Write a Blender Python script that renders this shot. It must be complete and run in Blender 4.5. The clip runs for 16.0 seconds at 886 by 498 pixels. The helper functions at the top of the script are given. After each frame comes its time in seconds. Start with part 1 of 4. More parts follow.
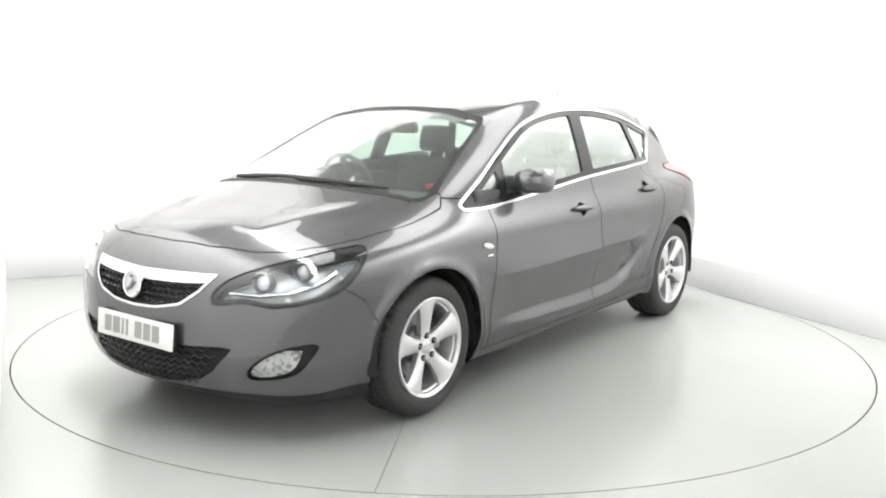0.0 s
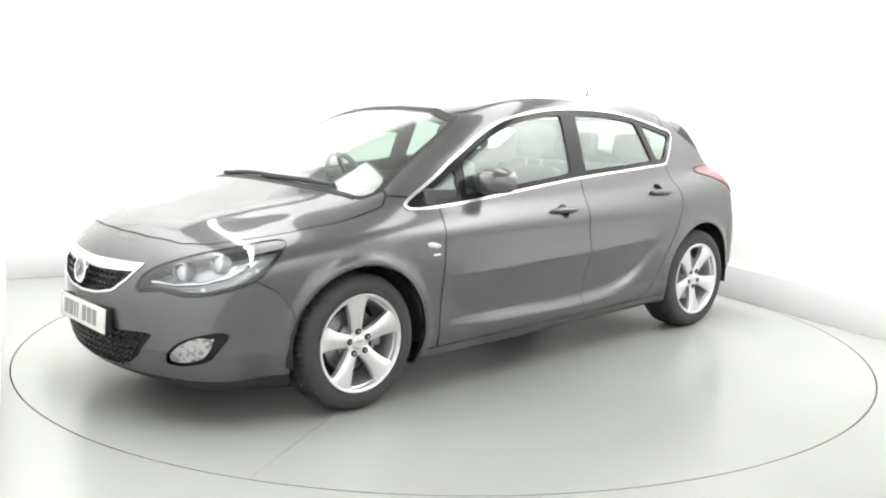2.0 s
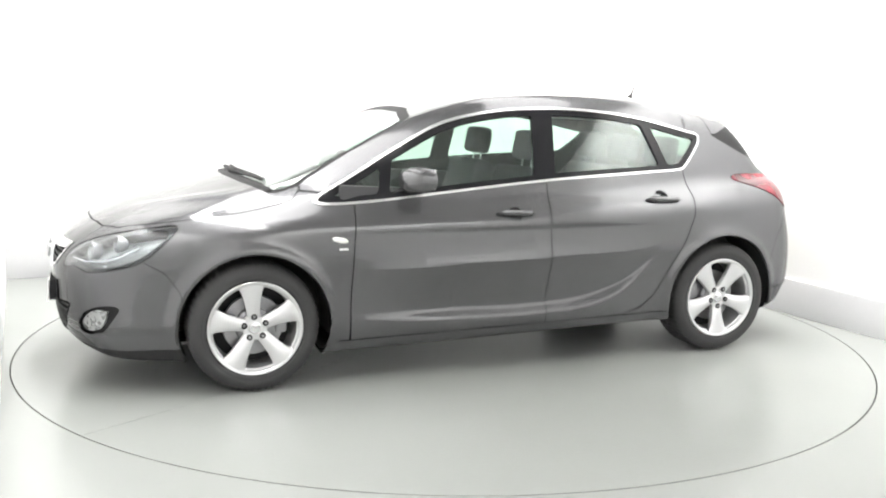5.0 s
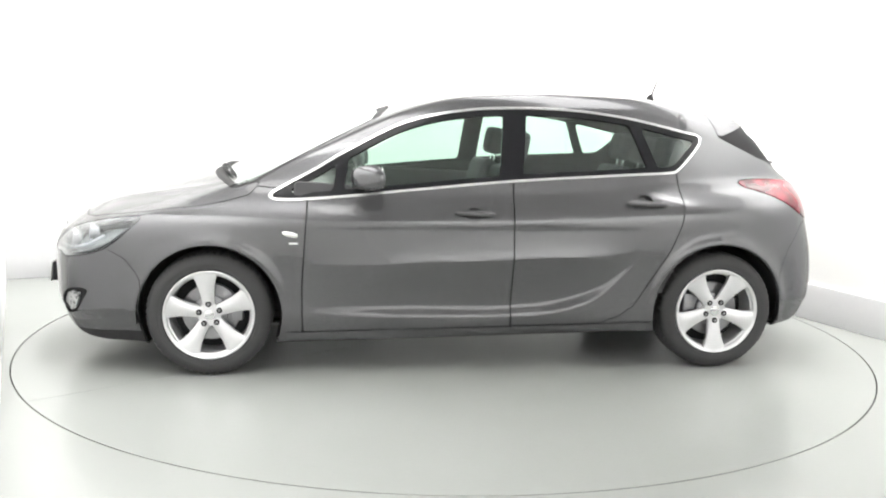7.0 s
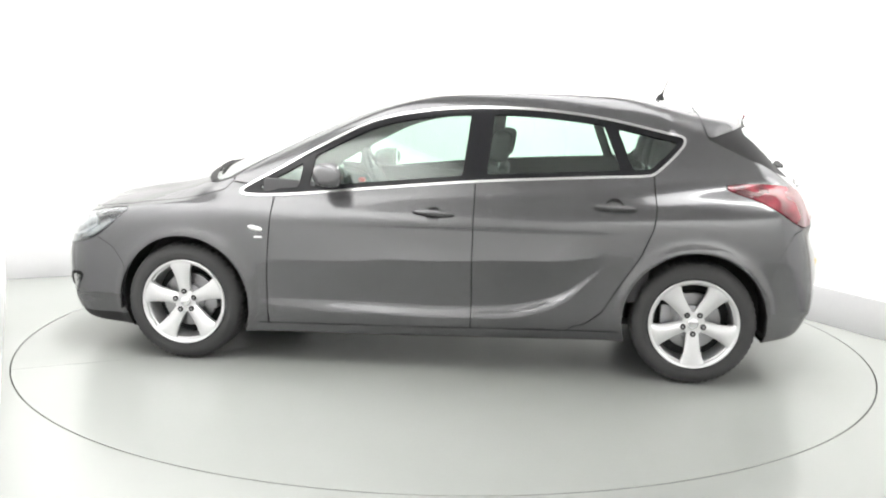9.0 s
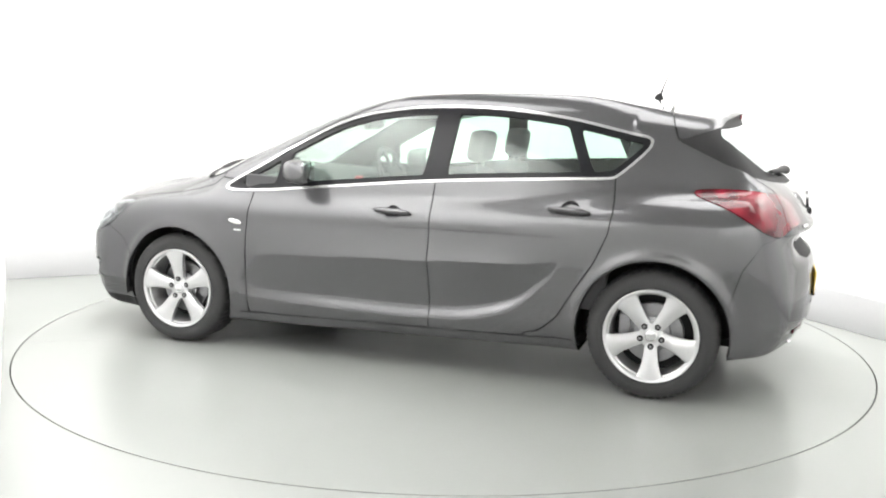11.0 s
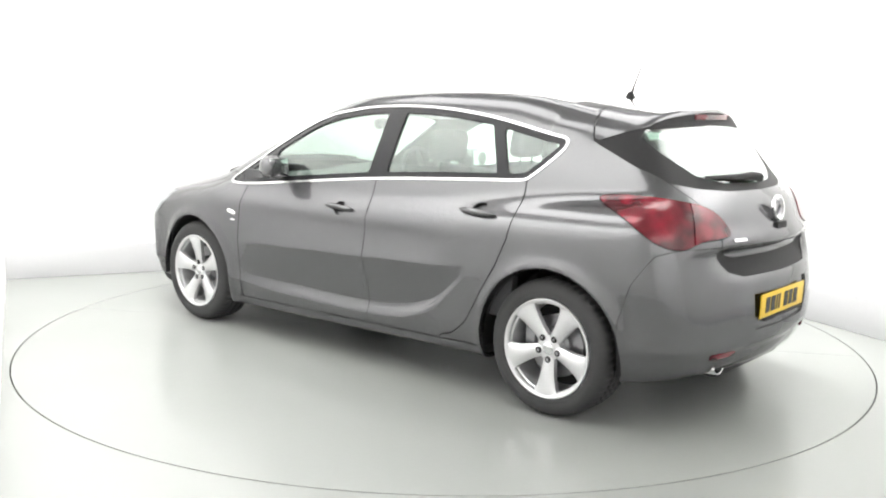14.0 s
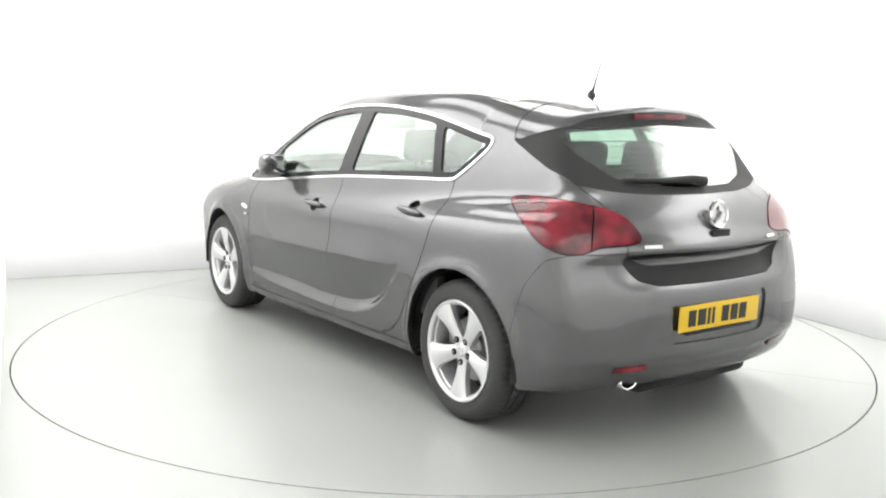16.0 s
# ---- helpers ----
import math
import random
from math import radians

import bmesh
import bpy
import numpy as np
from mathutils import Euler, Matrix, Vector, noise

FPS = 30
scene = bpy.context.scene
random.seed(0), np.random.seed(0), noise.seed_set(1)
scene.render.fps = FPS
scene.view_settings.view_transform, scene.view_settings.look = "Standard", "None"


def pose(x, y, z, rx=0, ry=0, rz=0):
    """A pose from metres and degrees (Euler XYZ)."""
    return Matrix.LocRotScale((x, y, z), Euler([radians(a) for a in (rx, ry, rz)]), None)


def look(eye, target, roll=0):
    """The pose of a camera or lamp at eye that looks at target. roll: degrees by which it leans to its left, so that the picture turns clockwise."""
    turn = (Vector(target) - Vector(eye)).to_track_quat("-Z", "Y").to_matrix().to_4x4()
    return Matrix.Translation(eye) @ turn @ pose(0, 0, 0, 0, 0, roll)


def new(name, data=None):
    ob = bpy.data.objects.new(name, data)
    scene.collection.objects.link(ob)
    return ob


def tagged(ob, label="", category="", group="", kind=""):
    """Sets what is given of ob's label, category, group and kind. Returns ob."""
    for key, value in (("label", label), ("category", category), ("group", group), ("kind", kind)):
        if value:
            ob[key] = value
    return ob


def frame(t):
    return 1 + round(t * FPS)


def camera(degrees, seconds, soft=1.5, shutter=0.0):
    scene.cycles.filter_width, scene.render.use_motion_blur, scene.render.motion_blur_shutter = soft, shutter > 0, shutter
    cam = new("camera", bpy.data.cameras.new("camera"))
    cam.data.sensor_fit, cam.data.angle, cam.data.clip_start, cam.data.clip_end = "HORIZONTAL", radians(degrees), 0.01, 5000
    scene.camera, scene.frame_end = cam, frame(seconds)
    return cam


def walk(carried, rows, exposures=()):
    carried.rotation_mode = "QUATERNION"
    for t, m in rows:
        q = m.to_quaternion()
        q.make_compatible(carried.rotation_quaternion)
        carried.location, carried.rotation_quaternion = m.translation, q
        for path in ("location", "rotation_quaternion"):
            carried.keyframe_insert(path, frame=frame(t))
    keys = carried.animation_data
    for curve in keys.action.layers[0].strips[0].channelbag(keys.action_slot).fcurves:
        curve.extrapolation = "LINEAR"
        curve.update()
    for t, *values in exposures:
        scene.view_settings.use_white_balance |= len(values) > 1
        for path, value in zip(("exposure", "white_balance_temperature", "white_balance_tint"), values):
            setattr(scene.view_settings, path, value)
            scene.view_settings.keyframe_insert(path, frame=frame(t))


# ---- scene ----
# the camera stands still; the turntable's centre is the origin
EYE = Vector((0.0, -5.600, 1.395))
cam = camera(51.50, 16.0, soft=2.0)
AIM = Matrix.Rotation(radians(0.164), 4, "Z") @ Vector((0, math.cos(radians(8.917)), -math.sin(radians(8.917))))
STAND = look(EYE, EYE + AIM, 1.175)
walk(cam, [(0.0, STAND), (16.0, STAND)])

# turn of the turntable, seconds and degrees
TURN = [(0, 233.5), (0.5, 231.85), (1, 229.07), (1.5, 225.7), (2, 222.1), (2.5, 218.6), (3, 215.05), (3.5, 211.6), (4, 208.1),
        (5.25, 199.5), (6.5, 190.85), (7, 187.4), (7.5, 184.0), (8, 180.6), (8.5, 177.3), (9, 173.9), (10.25, 165.4), (11.5, 156.9),
        (12, 153.35), (12.5, 149.85), (13, 146.4), (13.5, 143.05), (14, 139.6), (14.5, 136.15), (15, 132.6), (15.5, 129.1), (16, 125.5)]
CAR_OFF = (-0.022, 0.029)


# ---------------------------------------------------------------- world and lights
world = bpy.data.worlds.new("studio_world")
scene.world = world
world.use_nodes = True
world.node_tree.nodes["Background"].inputs["Color"].default_value = (0.9, 0.95, 1.0, 1)
world.node_tree.nodes["Background"].inputs["Strength"].default_value = 0.05
scene.view_settings.exposure = 0.63
ROOM_TURN = 25.0     # the room stands askew to the camera
SIDE, BACK, HIGH, PLINTH = 2.50, 2.65, 3.6, 0.245
LIGHT = 0.41


def area_lamp(name, m, sx, sy, watts, spread=180, colour=(1.0, 0.99, 0.97)):
    data = bpy.data.lights.new(name, "AREA")
    data.shape, data.size, data.size_y, data.energy, data.color = "RECTANGLE", sx, sy, watts * LIGHT, colour
    data.spread = radians(spread)
    ob = new(name, data)
    ob.matrix_world = m
    return ob


# ---------------------------------------------------------------- materials
def mat(name, colour, rough=0.5, metal=0.0, grain=0.0, scale=40.0, bump=0.0, coat=0.0, spread=0.0, big=1.5, spec=0.5):
    m = bpy.data.materials.new(name)
    m.use_nodes = True
    nt = m.node_tree
    b = nt.nodes["Principled BSDF"]
    b.inputs["Roughness"].default_value = rough
    b.inputs["Metallic"].default_value = metal
    b.inputs["Coat Weight"].default_value = coat
    b.inputs["Coat Roughness"].default_value = 0.06
    b.inputs["Specular IOR Level"].default_value = spec
    b.inputs["Base Color"].default_value = (*colour, 1)
    tc = nt.nodes.new("ShaderNodeTexCoord")
    if grain or spread:
        fine = nt.nodes.new("ShaderNodeTexNoise")
        fine.inputs["Scale"].default_value = scale
        fine.inputs["Detail"].default_value = 3
        wide = nt.nodes.new("ShaderNodeTexNoise")
        wide.inputs["Scale"].default_value = big
        wide.inputs["Detail"].default_value = 4
        nt.links.new(tc.outputs["Object"], fine.inputs["Vector"])
        nt.links.new(tc.outputs["Object"], wide.inputs["Vector"])
        add = nt.nodes.new("ShaderNodeMath")
        add.operation = "MULTIPLY_ADD"
        nt.links.new(fine.outputs["Fac"], add.inputs[0])
        add.inputs[1].default_value = grain
        mul = nt.nodes.new("ShaderNodeMath")
        mul.operation = "MULTIPLY_ADD"
        nt.links.new(wide.outputs["Fac"], mul.inputs[0])
        mul.inputs[1].default_value = spread
        mul.inputs[2].default_value = 1.0 - grain / 2 - spread / 2
        nt.links.new(mul.outputs[0], add.inputs[2])
        mix = nt.nodes.new("ShaderNodeVectorMath")
        mix.operation = "SCALE"
        mix.inputs[0].default_value = colour
        nt.links.new(add.outputs[0], mix.inputs["Scale"])
        nt.links.new(mix.outputs[0], b.inputs["Base Color"])
        rr = nt.nodes.new("ShaderNodeMath")
        rr.operation = "MULTIPLY"
        rr.inputs[1].default_value = rough
        nt.links.new(add.outputs[0], rr.inputs[0])
        nt.links.new(rr.outputs[0], b.inputs["Roughness"])
        if bump:
            bn = nt.nodes.new("ShaderNodeBump")
            bn.inputs["Strength"].default_value = bump
            bn.inputs["Distance"].default_value = 0.002
            nt.links.new(fine.outputs["Fac"], bn.inputs["Height"])
            nt.links.new(bn.outputs[0], b.inputs["Normal"])
    return m


def glass(name, tint, rough=0.0, sheen=0.06):
    # thin sheet: mostly clear, with a coat of reflection
    m = bpy.data.materials.new(name)
    m.use_nodes = True
    nt = m.node_tree
    nt.nodes.remove(nt.nodes["Principled BSDF"])
    out = nt.nodes["Material Output"]
    tr = nt.nodes.new("ShaderNodeBsdfTransparent")
    tr.inputs["Color"].default_value = (*tint, 1)
    gl = nt.nodes.new("ShaderNodeBsdfGlossy")
    gl.inputs["Roughness"].default_value = rough
    gl.inputs["Color"].default_value = (1, 1, 1, 1)
    lw = nt.nodes.new("ShaderNodeLayerWeight")
    lw.inputs["Blend"].default_value = 0.5
    pw = nt.nodes.new("ShaderNodeMath")
    pw.operation = "POWER"
    pw.inputs[1].default_value = 3.5
    nt.links.new(lw.outputs["Facing"], pw.inputs[0])
    fr = nt.nodes.new("ShaderNodeMath")
    fr.operation = "MULTIPLY_ADD"
    fr.inputs[1].default_value = 0.75
    fr.inputs[2].default_value = sheen
    nt.links.new(pw.outputs[0], fr.inputs[0])
    mx = nt.nodes.new("ShaderNodeMixShader")
    nt.links.new(fr.outputs[0], mx.inputs[0])
    nt.links.new(tr.outputs[0], mx.inputs[1])
    nt.links.new(gl.outputs[0], mx.inputs[2])
    nt.links.new(mx.outputs[0], out.inputs["Surface"])
    return m


def red_lamp(name):
    # moulded red plastic; noise paints the gleam of inner reflectors into the colour
    m = mat(name, (0.2, 0.01, 0.02), 0.2, 0, 0.3, 60, 0, 0.6, 0.3, 9, 0.3)
    nt = m.node_tree
    b = nt.nodes["Principled BSDF"]
    tc = nt.nodes.new("ShaderNodeTexCoord")
    noise = nt.nodes.new("ShaderNodeTexNoise")
    noise.inputs["Scale"].default_value = 10.0
    noise.inputs["Detail"].default_value = 1.5
    ramp = nt.nodes.new("ShaderNodeValToRGB")
    ramp.color_ramp.elements[0].position, ramp.color_ramp.elements[0].color = 0.40, (0.075, 0.004, 0.010, 1)
    ramp.color_ramp.elements[1].position, ramp.color_ramp.elements[1].color = 0.70, (0.27, 0.014, 0.030, 1)
    nt.links.new(tc.outputs["Object"], noise.inputs["Vector"])
    nt.links.new(noise.outputs["Fac"], ramp.inputs["Fac"])
    nt.links.new(ramp.outputs["Color"], b.inputs["Base Color"])
    return m


PAINT = mat("grey_car_paint", (0.135, 0.135, 0.141), 0.27, 0.85, 0.25, 900, 0.0, 1.0, 0.05)
PAINT.node_tree.nodes["Principled BSDF"].inputs["Specular Tint"].default_value = (0.12, 0.12, 0.124, 1)
PAINT.node_tree.nodes["Principled BSDF"].inputs["Coat Roughness"].default_value = 0.03
LINER = mat("black_plastic", (0.036, 0.036, 0.037), 0.6, 0, 0.2, 200, 0.1, spec=0.15)
FOG_GREY = mat("fog_lamp_reflector", (0.42, 0.43, 0.43), 0.28, 0.6, 0.5, 45, 0.3, 0, 0.2, 20)
TRIM_BLACK = mat("gloss_black_trim", (0.016, 0.016, 0.018), 0.15, 0, 0.1, 60, spec=0.25)
CHROME = mat("chrome", (0.82, 0.82, 0.83), 0.08, 1.0, 0.03, 30)
SATIN = mat("satin_bright_trim", (0.70, 0.70, 0.70), 0.25, 0.9, 0.03, 40)
ALLOY = mat("silver_alloy", (0.72, 0.72, 0.73), 0.33, 0.75, 0.08, 120, 0, 0.6, 0.04)
RUBBER = mat("tyre_rubber", (0.045, 0.045, 0.046), 0.75, 0, 0.3, 120, 0.3, 0, 0.2, 6)
STEEL = mat("brake_steel", (0.35, 0.35, 0.36), 0.4, 1.0, 0.2, 90)
FABRIC = mat("dark_seat_fabric", (0.075, 0.077, 0.082), 0.9, 0, 0.4, 300, 0.4, 0, 0.2)
DASH = mat("dashboard_plastic", (0.06, 0.06, 0.063), 0.65, 0, 0.3, 250, 0.3)
CLOTH = mat("grey_headlining", (0.45, 0.45, 0.44), 0.95, 0, 0.15, 200, 0.2)
PANE = glass("green_tinted_glass", (0.86, 0.945, 0.90), 0.0, 0.07)
SCREEN = glass("windscreen_glass", (0.86, 0.915, 0.885), 0.05, 0.06)
REAR_PANE = glass("rear_window_glass", (0.64, 0.74, 0.69), 0.10, 0.12)
LENS = glass("clear_lamp_lens", (0.93, 0.95, 0.96), 0.0, 0.04)
RED_LENS = red_lamp("red_lamp_plastic")
HEAD_GREY = mat("headlight_reflector", (0.46, 0.465, 0.465), 0.25, 0.6, 0.4, 30, 0, 0, 0.5, 14)
WHITE_PLATE = mat("white_plate", (0.78, 0.78, 0.76), 0.4, 0, 0.04, 90)
YELLOW_PLATE = mat("yellow_plate", (0.78, 0.52, 0.03), 0.4, 0, 0.05, 90)
INK = mat("plate_black", (0.02, 0.02, 0.02), 0.5)
PALE_INK = mat("plate_grey", (0.32, 0.32, 0.31), 0.5)
RED_CLIP = mat("red_plastic", (0.6, 0.03, 0.03), 0.4)
FLOOR = mat("grey_white_floor_paint", (0.335, 0.346, 0.334), 0.24, 0, 0.03, 60, 0.02, 0, 0.09, 0.9, 0.40)
DISC = mat("turntable_paint", (0.335, 0.346, 0.334), 0.23, 0, 0.04, 50, 0.02, 0, 0.10, 1.3, 0.38)
# greyer than the wall, with the plinth's weaker light put into the colour
PLINTH_GREY = mat("dimmed_plinth_paint", (0.64, 0.64, 0.65), 0.45, 0, 0.04, 30, 0.03, 0, 0.05)
WALL = mat("white_wall_paint", (0.86, 0.86, 0.855), 0.7, 0, 0.02, 30, 0.05, 0, 0.02)
REAR_WALL = mat("pale_wall_paint", (0.74, 0.74, 0.735), 0.9, 0, 0.1, 30, 0.2)
CEILING = mat("grey_ceiling_paint", (0.40, 0.40, 0.40), 0.8, 0, 0.05, 20, 0.05)
GAP = mat("dark_gap", (0.05, 0.05, 0.05), 0.8)


# ---------------------------------------------------------------- helpers for meshes
def empty(name, label="", category="", group=""):
    ob = new(name)
    return tagged(ob, label, category, group)


def mesh_object(name, verts, faces, material, parent=None, label="", smooth=True, normals=None):
    me = bpy.data.meshes.new(name)
    me.from_pydata([tuple(v) for v in verts], [], [tuple(f) for f in faces])
    me.materials.append(material)
    if smooth:
        me.polygons.foreach_set("use_smooth", [True] * len(me.polygons))
        if normals is not None:
            me.normals_split_custom_set([tuple(n) for n in normals])
    me.update()
    ob = new(name, me)
    if parent is not None:
        ob.parent = parent
    if label:
        tagged(ob, label)
    return ob


def part(name, bm, material, parent, label="", smooth=40):
    me = bpy.data.meshes.new(name)
    bmesh.ops.recalc_face_normals(bm, faces=bm.faces[:])
    if smooth:
        for f in bm.faces:
            f.smooth = True
        for e in bm.edges:
            e.smooth = len(e.link_faces) == 2 and e.calc_face_angle(0) < radians(smooth)
    bm.to_mesh(me)
    bm.free()
    me.materials.append(material)
    ob = new(name, me)
    ob.parent = parent
    if label:
        tagged(ob, label)
    return ob


def box(bm, sx, sy, sz, m=Matrix(), bevel=0.0, seg=2):
    made = bmesh.ops.create_cube(bm, size=1.0, matrix=m @ Matrix.Diagonal((sx, sy, sz, 1)))["verts"]
    if bevel:
        edges = list({e for v in made for e in v.link_edges})
        bmesh.ops.bevel(bm, geom=edges, offset=bevel, segments=seg, affect="EDGES", profile=0.6)


def lathe(bm, profile, steps=48, m=Matrix(), closed=False):
    # profile of (radius, height along y)
    rings = []
    for k in range(steps):
        a = 2 * math.pi * k / steps
        rings.append([bm.verts.new(m @ Vector((r * math.cos(a), h, r * math.sin(a)))) for r, h in profile])
    n = len(profile)
    for k in range(steps):
        p, q = rings[k], rings[(k + 1) % steps]
        for j in range(n if closed else n - 1):
            bm.faces.new((p[j], q[j], q[(j + 1) % n], p[(j + 1) % n]))


def tube(bm, path, radius, seg=10, flat=1.0):
    path = [Vector(p) for p in path]
    rings = []
    for i, p in enumerate(path):
        d = (path[min(i + 1, len(path) - 1)] - path[max(i - 1, 0)]).normalized()
        u = d.cross(Vector((0, 0, 1)) if abs(d.z) < 0.95 else Vector((1, 0, 0))).normalized()
        w = u.cross(d)
        r = radius[i] if isinstance(radius, (list, tuple)) else radius
        rings.append([bm.verts.new(p + u * r * math.cos(2 * math.pi * k / seg) + w * r * flat * math.sin(2 * math.pi * k / seg)) for k in range(seg)])
    for a, b in zip(rings, rings[1:]):
        for k in range(seg):
            bm.faces.new((a[k], a[(k + 1) % seg], b[(k + 1) % seg], b[k]))
    bm.faces.new(rings[0][::-1])
    bm.faces.new(rings[-1])


def ball(bm, m, u=24, v=14):
    bmesh.ops.create_uvsphere(bm, u_segments=u, v_segments=v, radius=1.0, matrix=m)


def spl(*pts):
    # smooth curve through a few stations
    xs, ys = np.array(sorted(pts), float).T
    d = np.gradient(ys, xs) if len(xs) > 2 else np.full(2, (ys[1] - ys[0]) / (xs[1] - xs[0]))

    def f(v):
        v = np.asarray(v, float)
        k = np.clip(np.searchsorted(xs, v) - 1, 0, len(xs) - 2)
        h = xs[k + 1] - xs[k]
        t = np.clip((v - xs[k]) / h, 0, 1)
        return (ys[k] * (1 + 2 * t) * (1 - t) ** 2 + d[k] * h * t * (1 - t) ** 2 + ys[k + 1] * t * t * (3 - 2 * t) + d[k + 1] * h * t * t * (t - 1)
                + np.minimum(v - xs[0], 0) * d[0] + np.maximum(v - xs[-1], 0) * d[-1])
    return f


def smax(a, b, k):
    h = np.maximum(k - np.abs(a - b), 0) / k
    return np.maximum(a, b) + h * h * k / 4


def smin(a, b, k):
    return -smax(-a, -b, k)


def step(v, a, b):
    t = np.clip((v - a) / (b - a), 0, 1)
    return t * t * (3 - 2 * t)
# ---------------------------------------------------------------- the studio
def studio():
    turn = Matrix.Rotation(radians(ROOM_TURN), 4, "Z")
    # floor sheet with a round hole for the turntable
    bm = bmesh.new()
    inner, outer = [], []
    for k in range(180):
        a = 2 * math.pi * k / 180
        c, s = math.cos(a), math.sin(a)
        far = 7.2 / max(abs(c), abs(s))
        inner.append(bm.verts.new((2.463 * c, 2.463 * s, 0)))
        outer.append(bm.verts.new((far * c, far * s, 0)))
    low = [bm.verts.new((v.co.x, v.co.y, -0.05)) for v in inner]
    for k in range(180):
        j = (k + 1) % 180
        bm.faces.new((inner[k], outer[k], outer[j], inner[j]))
        bm.faces.new((low[k], inner[k], inner[j], low[j]))
    f = part("floor", bm, FLOOR, None)
    f.matrix_world = turn
    tagged(f, "light grey glossy painted studio floor", "floor", kind="structure")
    bm = bmesh.new()
    box(bm, 18, 18, 0.1, pose(0, 0, -0.11))
    g = part("ground", bm, GAP, None)
    tagged(g, "dark pit under the turntable", "ground", kind="structure")
    # walls, in the room's own axes: back along y, sides along x
    # the front one is out of view, added to close the room and bounce light
    for name, sx, sy, x, y in (("wall_back", 5.4, 0.2, 0.0, BACK + 0.1), ("wall_right", 0.2, 9.4, SIDE + 0.1, BACK - 4.7), ("wall_left", 0.2, 9.4, -SIDE - 0.1, BACK - 4.7),
                               ("wall_front", 5.0, 0.2, 0.0, BACK - 9.3)):
        bm = bmesh.new()
        box(bm, sx, sy, HIGH, pose(x, y, HIGH / 2))
        w = part(name, bm, REAR_WALL if name == "wall_front" else WALL, None, "", 0)
        w.matrix_world = turn
        tagged(w, "unseen pale grey wall behind the camera, added to bounce light" if name == "wall_front" else "plain white painted studio wall", "wall", kind="structure")
    # low plinth along the foot of the lit walls; its grey stands in for weaker light
    for name, sx, sy, x, y in (("plinth_back", 2 * SIDE, 0.03, 0.0, BACK - 0.015), ("plinth_right", 0.03, 9.0, SIDE - 0.015, BACK - 4.53)):
        bm = bmesh.new()
        box(bm, sx, sy, PLINTH, pose(x, y, PLINTH / 2), 0.006)
        w = part(name, bm, PLINTH_GREY, None)
        w.matrix_world = turn
        tagged(w, "low plinth along the studio wall, greyed in place of weaker light", "plinth", kind="structure")
    bm = bmesh.new()
    box(bm, 5.4, 9.8, 0.2, pose(0, BACK - 4.7, HIGH + 0.1))
    c = part("ceiling", bm, CEILING, None, "", 0)
    c.matrix_world = turn
    tagged(c, "plain grey studio ceiling", "ceiling", kind="structure")
    # long lamps under the ceiling, and unseen rows added to wash the walls
    for x in (-1.1, 1.1):
        area_lamp("ceiling_light", turn @ pose(x, -0.1, HIGH - 0.08), 1.0, 3.4, 76)
    area_lamp("wall_light", turn @ pose(0.0, BACK - 0.9, HIGH - 0.12, 40), 4.6, 0.35, 90, 130)
    # added fill by way of the front wall, for the car's side and floor
    area_lamp("wall_light", turn @ pose(0.0, BACK - 8.1, HIGH - 0.12, -40), 4.6, 0.35, 170, 130)
    area_lamp("wall_light", turn @ pose(SIDE - 0.9, -0.7, HIGH - 0.12, 0, -42), 0.35, 6.2, 320, 130)
    area_lamp("wall_light", turn @ pose(-SIDE + 0.9, -0.5, HIGH - 0.12, 0, 42), 0.35, 5.6, 215, 130)


def build_turntable():
    ob = empty("turntable", "round light grey turntable flush with the floor", "turntable")
    # two half discs that meet along a straight joint
    for turn in (30.9, 210.9):
        bm = bmesh.new()
        top, low = [], []
        for k in range(91):
            a = math.pi * k / 90
            x, y = 2.4555 * math.cos(a), max(2.4555 * math.sin(a), 0.0012)
            top.append(bm.verts.new((x, y, 0)))
            low.append(bm.verts.new((x, y, -0.04)))
        bm.faces.new(top)
        bm.faces.new(low[::-1])
        for k in range(91):
            j = (k + 1) % 91
            bm.faces.new((top[k], low[k], low[j], top[j]))
        bm.transform(Matrix.Rotation(radians(turn), 4, "Z"))
        part("disc_half", bm, DISC, ob)
    return ob


studio()
TABLE = build_turntable()

# ---------------------------------------------------------------- the car's shape: x forward, y to its left, z up
WHEEL_F, WHEEL_R = (1.335, 0.318), (-1.350, 0.322)
P_PLAN = spl((-2.2, 0.72), (-1.95, 0.80), (-1.7, 0.86), (-1.35, 0.895), (-0.8, 0.90), (0, 0.905), (0.9, 0.90), (1.34, 0.89), (1.7, 0.845), (2.0, 0.79), (2.25, 0.72))
D_LOW = spl((0.12, 0.085), (0.2, 0.05), (0.30, 0.02), (0.42, 0.012), (0.55, 0.004), (0.62, 0.0), (0.74, 0.004), (0.84, 0.014), (0.92, 0.034), (1.0, 0.07), (1.08, 0.13), (1.2, 0.26))
CREASE = spl((1.0, 0.80), (0.4, 0.83), (-0.235, 0.885), (-0.824, 0.93), (-1.2, 0.945), (-1.7, 0.935))
TOP = spl((2.4, 0.56), (2.25, 0.69), (2.15, 0.755), (2.0, 0.835), (1.674, 0.925), (1.343, 0.982), (1.1, 1.015), (0.6, 1.02), (-0.5, 1.05), (-1.5, 1.08), (-1.9, 1.06), (-2.1, 0.99))
NOSE = spl((0.10, 0.13), (0.17, 0.075), (0.24, 0.03), (0.35, 0.004), (0.45, 0.0), (0.56, 0.004), (0.64, 0.022), (0.72, 0.065), (0.80, 0.15), (0.90, 0.32))
